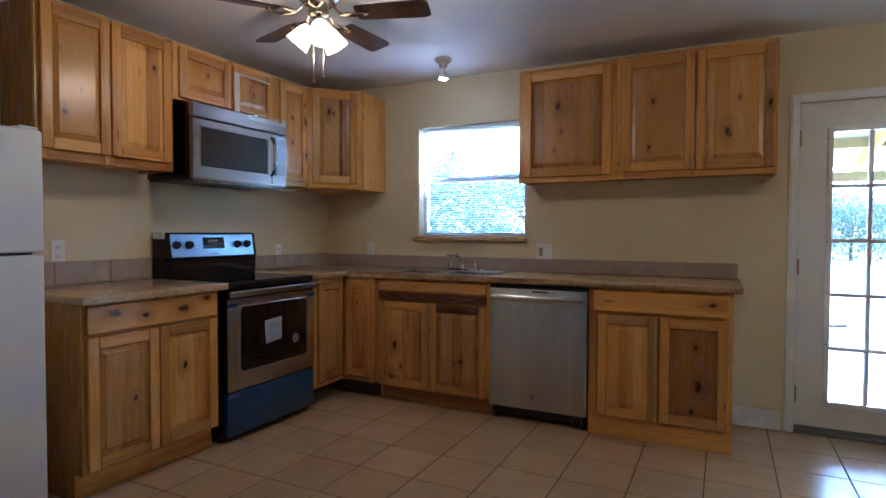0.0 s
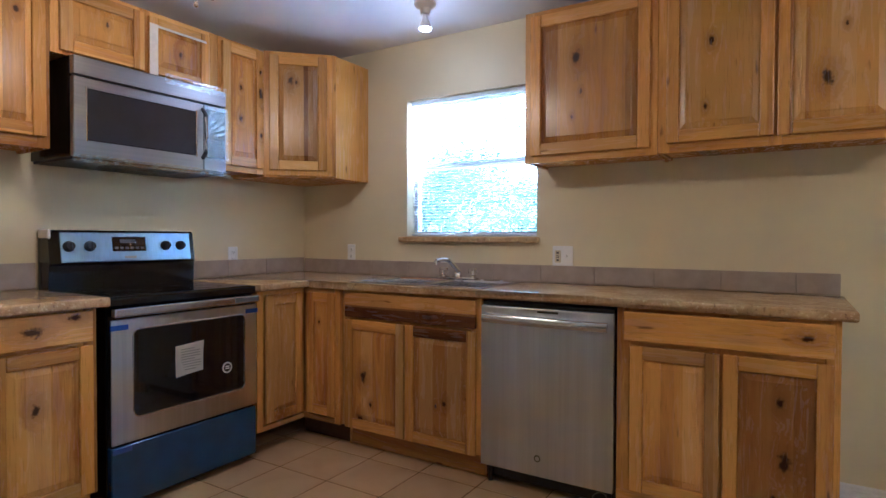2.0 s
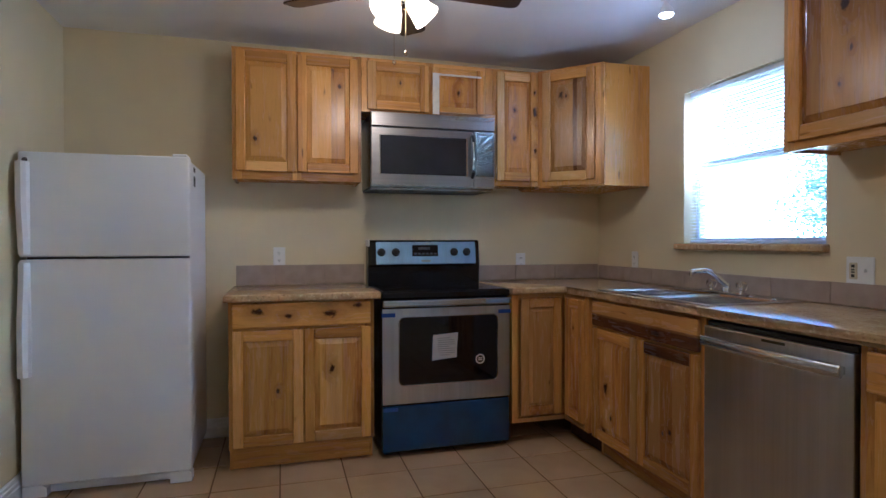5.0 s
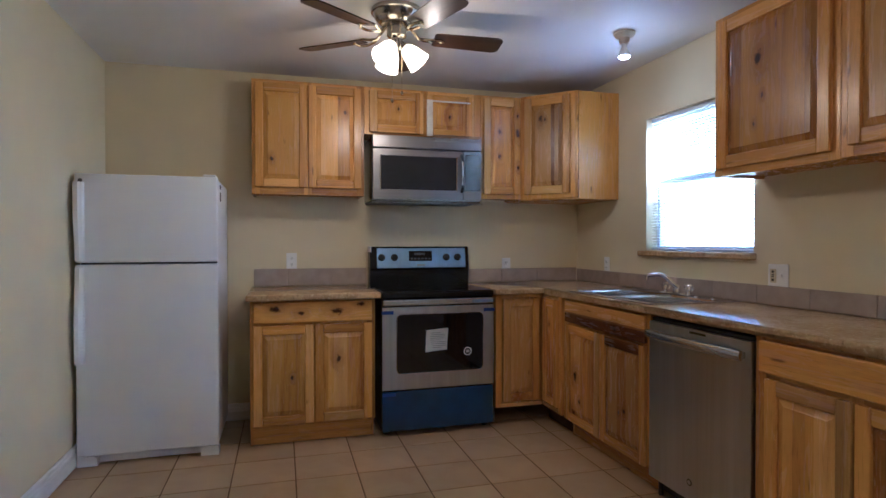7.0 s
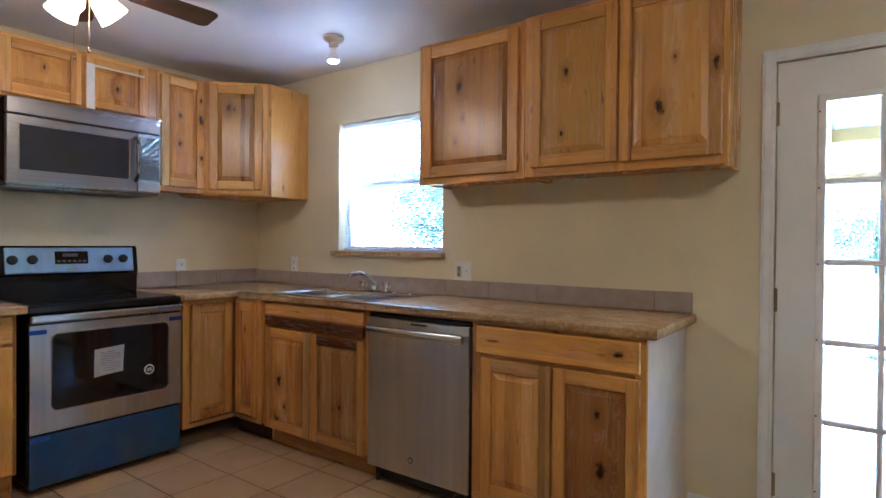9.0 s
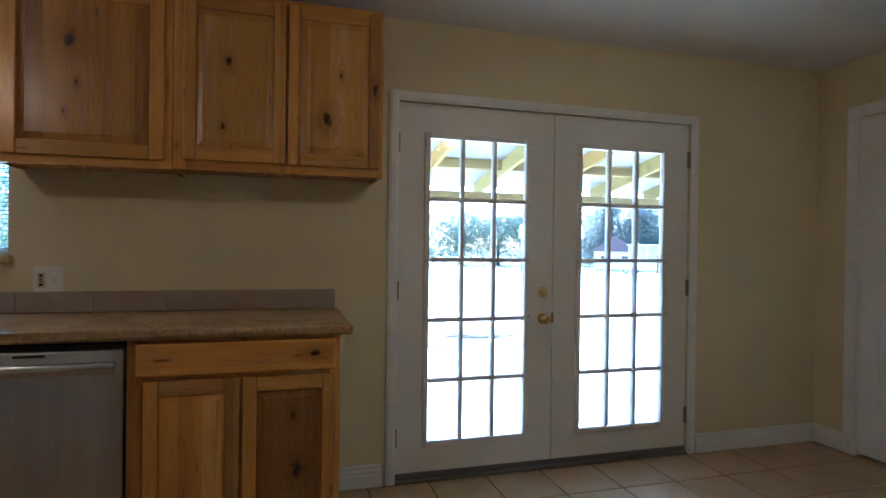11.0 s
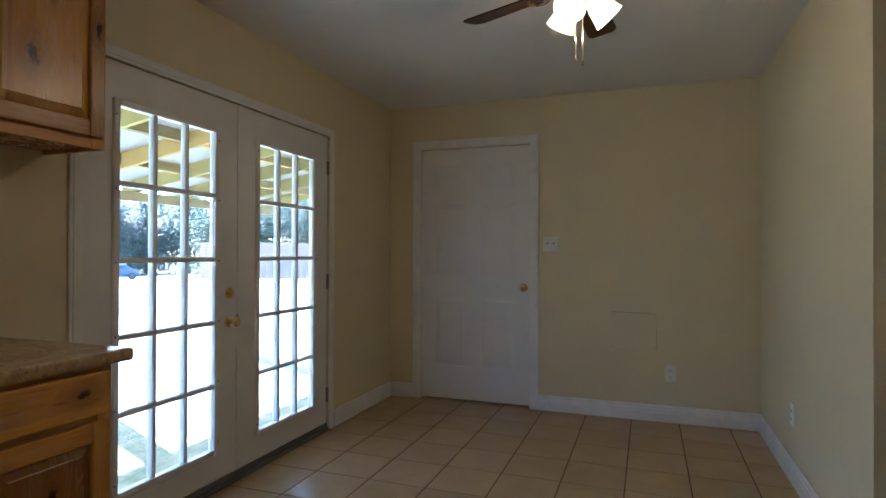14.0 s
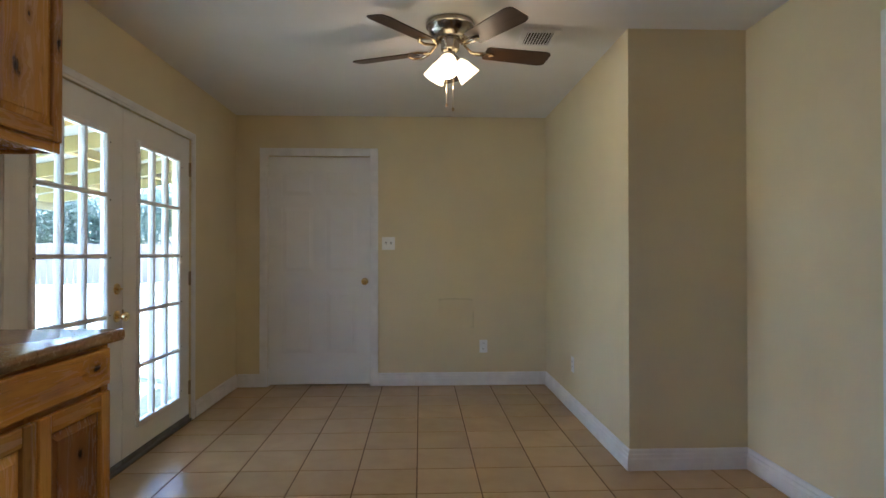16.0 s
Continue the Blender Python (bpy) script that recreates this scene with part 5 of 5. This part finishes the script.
root = thing("ceiling_vent", Matrix.Translation((1.335, 1.965, H)), "white ceiling air vent with dark slots", "vent")
bm = bmesh.new()
for a in ((-0.135, -0.095, -0.105, 0.105), (0.095, 0.135, -0.105, 0.105), (-0.095, 0.095, -0.105, -0.075), (-0.095, 0.095, 0.075, 0.105)):
    box(bm, a[0], a[1], a[2], a[3], -0.010, -0.001)
part("frame", bm, TRIM, root)
part("backing", boxed(-0.095, 0.095, -0.075, 0.075, -0.003, -0.001), SLOT, root)
for i in range(9):
    y = -0.066 + 0.0165 * i
    bm = boxed(-0.095, 0.095, y - 0.0028, y + 0.0028, -0.009, -0.0045)
    part("slat", bm, TRIM, root)

# ---- plates on the walls ----


def outlet(m, label, w=0.073, h=0.117, two=False, kind="outlet"):
    root = thing("wall_" + kind, m, label, "outlet" if kind == "outlet" else "switch")
    part("plate", boxed(-w / 2, w / 2, -0.006, -0.0005, -h / 2, h / 2, 0.003, 2), PLATE, root)
    if kind == "outlet":
        spots = ((0, 0.022), (0, -0.022)) if not two else ()
        for x, z in spots:
            f = part("socket", boxed(x - 0.017, x + 0.017, -0.0085, -0.005, z - 0.015, z + 0.015, 0.004, 2), PLATE, root)
            for dx in (-0.006, 0.006):
                part("slot", boxed(x + dx - 0.0012, x + dx + 0.0012, -0.0092, -0.008, z - 0.004, z + 0.007), SLOT, f)
            part("slot", cylinder(bmesh.new(), (x, -0.0092, z - 0.009), (x, -0.008, z - 0.009), 0.0025, n=8), SLOT, f)
        if two:
            f = part("socket", boxed(-0.044, -0.010, -0.009, -0.005, -0.034, 0.034, 0.003), ALMOND, root, "almond safety socket")
            for z in (0.02, -0.02):
                part("slot", boxed(-0.034, -0.020, -0.0098, -0.0085, z - 0.006, z + 0.006), SLOT, f)
            for z in (0.005, -0.005):
                part("button", boxed(-0.034, -0.020, -0.0102, -0.0085, z - 0.003, z + 0.003), SLOT, f)
            part("toggle", boxed(0.020, 0.028, -0.018, -0.004, -0.004, 0.010, 0.002), PLATE, root)
    else:
        for x in (-0.023, 0.023):
            t = part("toggle", boxed(x - 0.004, x + 0.004, -0.016, -0.004, -0.012, 0.004, 0.002), PLATE, root)
            part("toggle_slot", boxed(x - 0.006, x + 0.006, -0.0068, -0.0055, -0.012, 0.012), GASKET, t)
    return root


outlet(WEST @ pose(2.009, 0, 1.114), "white duplex outlet over the splash tiles")
outlet(WEST @ pose(3.660, 0, 1.065), "white duplex outlet beside the range")
outlet(NORTH @ pose(-2.675, 0, 1.080), "white duplex outlet in the kitchen corner", w=0.07)
outlet(NORTH @ pose(-1.150, 0, 1.083), "white two-gang plate with socket and switch", w=0.118, two=True)
outlet(EAST @ pose(-2.068, 0, 0.353), "white duplex outlet low on the wall")
outlet(EAST @ pose(-2.930, 0, 1.288), "white double switch plate beside the door", w=0.118, h=0.117, kind="switch")
outlet(Matrix.Translation((2.33, BOX_Y, 0.36)) @ pose(0, 0, 0, 0, 0, 180), "white duplex outlet on the closet wall")
# access cover flush in the wall
root = thing("access_cover", EAST @ pose(-2.320, 0, 0.650), "painted access cover screwed flush on the wall", "cover")
part("cover", boxed(-0.158, 0.158, -0.0035, -0.0005, -0.132, 0.132, 0.001), WALL, root)
for x in (-0.145, 0.145):
    for z in (-0.12, 0.12):
        part("screw", cylinder(bmesh.new(), (x, -0.0045, z), (x, -0.003, z), 0.003, n=8), SLOT, root)
part("gap", boxed(-0.160, 0.120, -0.002, -0.0004, 0.1322, 0.1345), SLOT, root)
part("gap", boxed(0.1582, 0.160, -0.002, -0.0004, -0.132, 0.02), SLOT, root)

# ---- outside ----
n = Nodes("dry grass")
c_ = n.coords()
n.set(n.mix(n.span(n.noise(c_, 0.35, 6), 0.45, 0.66), n.mix(n.span(n.noise(c_, 9, 4), 0.35, 0.7), (0.36, 0.33, 0.20), (0.21, 0.24, 0.10)), (0.42, 0.38, 0.29)), 0.95)
n.bump(n.noise(c_, 30, 4), 0.5, 0.03)
GRASS = n.mat


def ground_z(y):
    """The yard is level at the house and falls gently away from it."""
    return -0.14 - 0.030 * min(max(y - 9.0, 0.0), 52.0)


bm = bmesh.new()
rows = [[bm.verts.new((x, y, ground_z(y))) for x in (-250, 250)] for y in [YN + WT] + [9 + 4 * k for k in range(14)] + [120, 400]]
for a, b in zip(rows, rows[1:]):
    bm.faces.new((a[0], a[1], b[1], b[0]))
solid("ground", bm, GRASS, "bright dry grass yard outside the doors", "ground", kind="structure")

LUMBER = wood("treated lumber", light=(0.337, 0.266, 0.12), dark=(0.25, 0.18, 0.10), axis="x", gloss=0.8, heart=0.5)
LUMBER_Y = wood("treated lumber lengthwise", light=(0.326, 0.277, 0.1), dark=(0.25, 0.195, 0.085), axis="z", gloss=0.8, heart=0.5)
n = Nodes("translucent white roof sheet")
n.set((0.36, 0.36, 0.38), 0.5)
lit = n.node("ShaderNodeBsdfTranslucent", (0.80, 0.80, 0.80, 1))
both = n.node("ShaderNodeMixShader", 0.04)
n.tree.links.new(n.shader.outputs[0], both.inputs[1])
n.tree.links.new(lit.outputs[0], both.inputs[2])
n.tree.links.new(both.outputs[0], n.out.inputs["Surface"])
ROOFING = n.mat
POST = plain("white post paint", (0.80, 0.80, 0.78), 0.5)
porch = thing("patio_cover", Matrix.Translation((2.2, YN + WT, -0.14)), "lean-to patio cover of yellow lumber and white sheet", "patio cover")
PB = Matrix.Translation((-2.2, -YN - WT, 0.14))
P0, P1, PZ0, PZ1 = YN + WT, 7.85, 2.60, 2.00


def porch_part(nm, bm, mat, label=""):
    bm.transform(PB)
    return part(nm, bm, mat, porch, label)


def sloped(x0, x1, y0, y1, dz0, dz1):
    bm = boxed(x0, x1, y0, y1, dz0, dz1)
    for v in bm.verts:
        v.co.z += PZ0 + (PZ1 - PZ0) * (v.co.y - P0) / (P1 - P0)
    return bm


for i in range(11):
    x = -1.88 + 0.79 * i if i else -1.68
    porch_part("rafter", sloped(x, x + 0.04, P0 + 0.01, P1, -0.15, 0.0), LUMBER_Y)
for i in range(9):
    x = -1.09 + 0.79 * i
    for y in (5.30, 6.12, 6.93):
        porch_part("blocking", sloped(x + 0.041, x + 0.789, y, y + 0.04, -0.10, -0.002), LUMBER)
porch_part("header_beam", boxed(-1.68, 6.15, 7.60, 7.64, 1.785, 1.890), LUMBER)
for k in range(25):
    x0 = -1.68 + 0.32 * k
    bm = sloped(x0, x0 + 0.318, P0 + 0.01, P1 + 0.12, 0.001, 0.006)
    box_rib = sloped(x0 + 0.29, x0 + 0.318, P0 + 0.012, P1 + 0.118, 0.006, 0.022)
    me_ = bpy.data.meshes.new("rib")
    box_rib.to_mesh(me_)
    bm.from_mesh(me_)
    bpy.data.meshes.remove(me_)
    box_rib.free()
    porch_part("roof_sheet", bm, ROOFING)
for x in (0.44, 2.82, 5.20):
    porch_part("post", boxed(x - 0.08, x + 0.08, 7.645, 7.80, -0.14, 1.885, 0.005), POST, "white porch post")


def leaf_mat(name, col):
    n = Nodes(name)
    tone = n.mix(n.node("ShaderNodeNewGeometry").outputs["Random Per Island"], tuple(v * 0.7 for v in col), tuple(min(1, v * 1.3) for v in col))
    n.set(tone, 0.7)
    through_leaf = n.node("ShaderNodeBsdfTranslucent", tone)
    blend = n.node("ShaderNodeMixShader", 0.35)
    n.tree.links.new(n.shader.outputs[0], blend.inputs[1])
    n.tree.links.new(through_leaf.outputs[0], blend.inputs[2])
    n.tree.links.new(blend.outputs[0], n.out.inputs["Surface"])
    return n.mat


LEAF = leaf_mat("broad leaves", (0.085, 0.12, 0.06))
LEAF_PALE = leaf_mat("pale leaves", (0.115, 0.155, 0.085))
NEEDLE = leaf_mat("pine needles", (0.075, 0.105, 0.07))
BARK = plain("bark", (0.10, 0.075, 0.055), 0.9, vary=0.3)


def tree(x, y, height, spread, mat, seed, label, conifer=False):
    rnd = random.Random(seed)
    root = thing("tree", Matrix.Translation((x, y, ground_z(y))), label, "tree", "yard trees")
    trunk = bmesh.new()
    th = height * (0.85 if conifer else 0.5)
    cylinder(trunk, (0, 0, -0.05), (rnd.uniform(-0.15, 0.15), 0, th), height * 0.028, height * 0.009, 9)
    limbs = []
    for k in range(9):
        a, h0 = rnd.uniform(0, 2 * math.pi), th * rnd.uniform(0.35, 0.98)
        ln = spread * rnd.uniform(0.5, 0.95) * ((1.15 - h0 / height) if conifer else 1)
        tip = Vector((math.cos(a) * ln, math.sin(a) * ln, h0 + (0.05 if conifer else rnd.uniform(0.2, 0.45)) * height))
        cylinder(trunk, (0, 0, h0), tip, height * 0.010, height * 0.004, 6)
        limbs.append(tip)
    part("trunk", trunk, BARK, root)
    verts, faces = [], []
    centres = limbs + [Vector((rnd.gauss(0, spread * 0.55), rnd.gauss(0, spread * 0.45), height * rnd.uniform(0.10, 0.95))) for _ in range(30)]
    if conifer:
        centres = []
        for k in range(46):
            h0 = height * rnd.uniform(0.08, 1.0)
            a, rr = rnd.uniform(0, 2 * math.pi), spread * (1.05 - h0 / height) * rnd.uniform(0.3, 1)
            centres.append(Vector((math.cos(a) * rr, math.sin(a) * rr, h0)))
    for cpt in centres:
        size = spread * rnd.uniform(0.18, 0.32) * (0.8 if conifer else 1)
        for _ in range(460 if conifer or height > 6.6 else 230):
            p = cpt + Vector((rnd.gauss(0, size), rnd.gauss(0, size), rnd.gauss(0, size * 0.7)))
            u = Vector((rnd.gauss(0, 1), rnd.gauss(0, 1), rnd.gauss(0, 0.7))).normalized() * height * rnd.uniform(0.010, 0.019)
            w = u.orthogonal().normalized() * u.length * 0.6
            k = len(verts)
            verts += [p - u, p + w, p + u, p - w]
            faces.append((k, k + 1, k + 2, k + 3))
    me = bpy.data.meshes.new("crown")
    me.from_pydata(verts, [], faces)
    me.materials.append(mat)
    ob = new("crown", me)
    ob.parent = root


def far_place(az, dist):
    """A place at that many degrees clockwise from +y and metres from the middle of the room."""
    return -0.5 + dist * math.sin(radians(az)), 2.0 + dist * math.cos(radians(az))


row = [(-34, 21, 5.0, 2.0), (-29, 26, 5.6, 2.4), (-23, 20, 3.7, 1.9), (-17.5, 25, 5.2, 2.2), (-13, 33, 5.4, 2.6)]
for k, (az, d, h, sp) in enumerate(row):
    tree(*far_place(az, d), h, sp, LEAF if k % 2 else LEAF_PALE, 10 + k, "leafy green tree in the yard behind the window")
row = [(-3, 80, 7.4, 6.4), (2, 78, 7.8, 6.8), (6.5, 82, 9.0, 7.0), (10, 74, 7.6, 6.4), (14, 86, 7.8, 7.2), (18, 84, 8.4, 6.8), (22, 88, 9.4, 7.0), (26, 92, 9.2, 7.2), (30, 96, 9.8, 7.0)]
for k, (az, d, h, sp) in enumerate(row):
    tree(*far_place(az, d), h, sp, LEAF, 30 + k, "distant leafy tree beyond the yard")
row = [(33, 84, 9.6, 6.4), (36, 87, 9.0, 6.6), (39, 83, 9.4, 6.4), (42, 86, 10.0, 6.6), (45.5, 82, 10.2, 6.6)]
for k, (az, d, h, sp) in enumerate(row):
    tree(*far_place(az, d), h, sp, NEEDLE, 50 + k, "dark distant pine beyond the parked trailers", True)
row = [(49.5, 68, 9.2, 4.6), (53, 74, 10.2, 5.2), (57, 70, 10.0, 5.2), (60.5, 76, 10.6, 5.6), (64, 70, 9.4, 5.0), (68, 76, 10.4, 5.6), (72, 72, 9.8, 5.2)]
for k, (az, d, h, sp) in enumerate(row):
    tree(*far_place(az, d), h, sp, LEAF_PALE if k % 2 else LEAF, 70 + k, "distant green tree behind the fence")

TEAL = plain("pale teal siding", (0.24, 0.36, 0.40), 0.6)
PALE_METAL = plain("pale metal roof", (0.62, 0.66, 0.64), 0.5)
BROWN_ROOF = plain("brown shingle roof", (0.09, 0.06, 0.05), 0.85, vary=0.2)
CREAM_SIDING = plain("cream siding", (0.55, 0.52, 0.46), 0.7)
CAR_WHITE = plain("white car paint", (0.75, 0.75, 0.75), 0.2)
CAR_RED = plain("dark red paint", (0.20, 0.03, 0.03), 0.35)
CAR_GREY = plain("blue grey car paint", (0.06, 0.09, 0.14), 0.2)
CAR_GLASS = plain("dark car glass", (0.02, 0.025, 0.03), 0.05)
TYRE = plain("tyre rubber", (0.02, 0.02, 0.02), 0.8)
FENCE = plain("weathered fence board", (0.33, 0.23, 0.16), 0.85, vary=0.2)


def facing(az, dist):
    x, y = far_place(az, dist)
    return Matrix.Translation((x, y, ground_z(y))) @ pose(0, 0, 0, 0, 0, -az)


def shed(m, w, h, label):
    root = thing("storage_shed", m, label, "shed")
    part("wall", boxed(-w / 2, w / 2, 0, 4, 0.0, h * 0.45), TEAL, root, "teal lower siding")
    part("wall", boxed(-w / 2 + 0.01, w / 2 - 0.01, 0.02, 3.98, h * 0.45, h * 0.72), PALE_METAL, root)
    bm = extruded([(-0.3, h * 0.72), (4.3, h * 0.72), (2.0, h)], -w / 2 - 0.2, w / 2 + 0.2)
    bm.transform(Matrix(((0, 0, 1, 0), (1, 0, 0, 0), (0, 1, 0, 0), (0, 0, 0, 1))))
    part("roof", bm, PALE_METAL, root, "pale metal roof")
    part("door", boxed(-0.5, 0.5, -0.03, 0.0, 0.02, h * 0.44), PALE_METAL, root)


def far_house(m, w, h, label):
    root = thing("house", m, label, "house")
    part("wall", boxed(-w / 2, w / 2, 0, 6, 0.0, h * 0.55), CREAM_SIDING, root)
    bm = extruded([(-w / 2 - 0.5, h * 0.55), (w / 2 + 0.5, h * 0.55), (0, h)], -0.4, 6.4)
    bm.transform(Matrix(((1, 0, 0, 0), (0, 0, 1, 0), (0, 1, 0, 0), (0, 0, 0, 1))))
    part("roof", bm, BROWN_ROOF, root, "brown shingle gable roof")
    for x in (-w * 0.25, w * 0.25):
        win = part("window", boxed(x - 0.5, x + 0.5, -0.04, 0.0, h * 0.2, h * 0.45), TRIM, root)
        part("pane", boxed(x - 0.42, x + 0.42, -0.05, -0.039, h * 0.22, h * 0.43), CAR_GLASS, win)


def trailer(m, label):
    root = thing("stock_trailer", m, label, "trailer")
    part("deck", boxed(-2.8, 2.8, 0, 1.8, 0.45, 0.60), CAR_WHITE, root)
    for z in (0.75, 1.0, 1.25):
        part("rail", boxed(-2.8, 2.8, 0.0, 0.05, z, z + 0.12), CAR_WHITE, root)
        part("rail", boxed(-2.8, 2.8, 1.75, 1.8, z, z + 0.12), CAR_WHITE, root)
    for k in range(6):
        x = -2.78 + 1.1 * k
        part("post", boxed(x, x + 0.06, -0.02, 0.0, 0.6, 1.4), CAR_WHITE, root)
    for x in (-0.6, 0.3):
        w = part("wheel", cylinder(bmesh.new(), (x, 0.10, 0.30), (x, 0.3, 0.30), 0.30, n=18), TYRE, root)
        part("rim", cylinder(bmesh.new(), (x, 0.09, 0.30), (x, 0.11, 0.30), 0.17, n=14), PALE_METAL, w)


def vehicle(m, paint, ln, h, label):
    root = thing("parked_car", m, label, "car", "parked cars")
    a = ln / 2
    bm = extruded([(-a, 0.30), (a, 0.30), (a, 0.75), (a * 0.62, 0.88), (a * 0.35, h), (-a * 0.75, h), (-a * 0.97, 0.9)], 0.0, 1.7)
    bm.transform(Matrix(((1, 0, 0, 0), (0, 0, 1, 0), (0, 1, 0, 0), (0, 0, 0, 1))))
    bmesh.ops.bevel(bm, geom=list(bm.edges), offset=0.05, segments=2, profile=0.5, affect="EDGES")
    part("body", bm, paint, root, "", True)
    for x0, x1 in ((-a * 0.70, -a * 0.22), (-a * 0.17, a * 0.30)):
        part("window", boxed(x0, x1, -0.012, 0.01, 0.95, h - 0.12, 0.01), CAR_GLASS, root)
    for x in (-a * 0.62, a * 0.62):
        w = part("wheel", cylinder(bmesh.new(), (x, -0.03, 0.32), (x, 0.2, 0.32), 0.32, n=18), TYRE, root)
        part("rim", cylinder(bmesh.new(), (x, -0.04, 0.32), (x, -0.02, 0.32), 0.19, n=14), GASKET, w)


shed(facing(27.4, 58), 6.0, 5.0, "teal storage shed with a pale metal roof in the yard")
far_house(facing(33.4, 74), 5.0, 4.4, "distant house with a brown gable roof behind the trailers")


def open_shelter(m, w, h, label):
    """A long low roof on posts, open in front."""
    root = thing("open_shelter", m, label, "shelter")
    part("roof", boxed(-w / 2, w / 2, -0.3, 4.2, h - 0.16, h, 0.02), PALE_METAL, root, "pale metal roof")
    part("back_wall", boxed(-w / 2 + 0.2, w / 2 - 0.2, 4.0, 4.1, 0.0, h - 0.17), CREAM_SIDING, root)
    for k in range(4):
        x = -w / 2 + 0.2 + (w - 0.5) * k / 3
        part("post", boxed(x, x + 0.12, 0.0, 0.12, 0.0, h - 0.17), CAR_WHITE, root)


def storage_bin(m, label):
    root = thing("storage_bin", m, label, "bin")
    part("body", boxed(-0.9, 0.9, 0, 1.6, 0.10, 1.75, 0.03), CAR_RED, root)
    part("lid", boxed(-0.95, 0.95, -0.05, 1.65, 1.755, 1.83, 0.02), CAR_RED, root)
    for x in (-0.7, 0.0, 0.7):
        part("rib", boxed(x - 0.03, x + 0.03, -0.03, 0.0, 0.12, 1.74), CAR_RED, root)
    for x in (-0.7, 0.7):
        part("skid", boxed(x - 0.08, x + 0.08, 0.1, 1.5, 0.0, 0.099), TYRE, root)


open_shelter(facing(37.2, 68), 6.2, 3.2, "long low shelter with a pale metal roof behind the trailers")
trailer(facing(35.2, 58), "white rail stock trailer parked in the yard")
storage_bin(facing(38.3, 58), "dark red metal storage bin in the yard")
vehicle(facing(39.6, 56), CAR_GREY, 3.4, 1.35, "dark blue-grey car parked beside a red bin")
vehicle(facing(48.4, 57), CAR_WHITE, 4.2, 1.40, "silver white car parked at the edge of the yard")
fence = thing("board_fence", facing(60, 36), "weathered brown board fence across the yard", "fence")
for k in range(60):
    x = -9 + 0.30 * k
    part("board", boxed(x, x + 0.285, 0, 0.03, 0.02, 2.25 + 0.03 * math.sin(k * 2.3)), FENCE, fence)
for z in (0.5, 1.7):
    part("fence_rail", boxed(-9, 9, 0.031, 0.07, z, z + 0.09), FENCE, fence)
for k, (x, y, s) in enumerate(((1.9, 9.2, 0.5), (2.9, 9.9, 0.6), (3.6, 8.9, 0.35), (1.3, 10.8, 0.5))):
    rnd = random.Random(k + 5)
    bm = bmesh.new()
    bmesh.ops.create_icosphere(bm, subdivisions=3, radius=s, matrix=Matrix.Translation((x, y, -0.15)) @ Matrix.Diagonal((1, 0.8, 0.16, 1)))
    for v in bm.verts:
        v.co += Vector((0, 0, 0.06 * s)) * noise.noise(v.co * 7)
    solid("dirt_mound", bm, plain("dug earth", (0.20, 0.15, 0.10), 0.95, vary=0.3, scale=12), "low mound of dug earth on the grass", "mound", "earth mounds")

# ---- floor tiles ----
PITCH, TX, TY = 0.325, 1.262, 2.660
tile_me = mesh_of("tile", boxed(-PITCH / 2 + 0.0036, PITCH / 2 - 0.0036, -PITCH / 2 + 0.0036, PITCH / 2 - 0.0036, -0.008, 0.0, 0.0018), TILE)
for i in range(-14, 7):
    for j in range(-7, 6):
        cx, cy = TX + PITCH * (i + 0.5), TY + PITCH * (j + 0.5)
        if cx - PITCH / 2 < XE and cx + PITCH / 2 > XW and cy - PITCH / 2 < YN and not (cx > BOX_X + 0.2 and cy < BOX_Y - 0.2):
            ob = new("tile", tile_me)
            ob.parent = floor_ob
            ob.location = (cx, cy, 0.0)
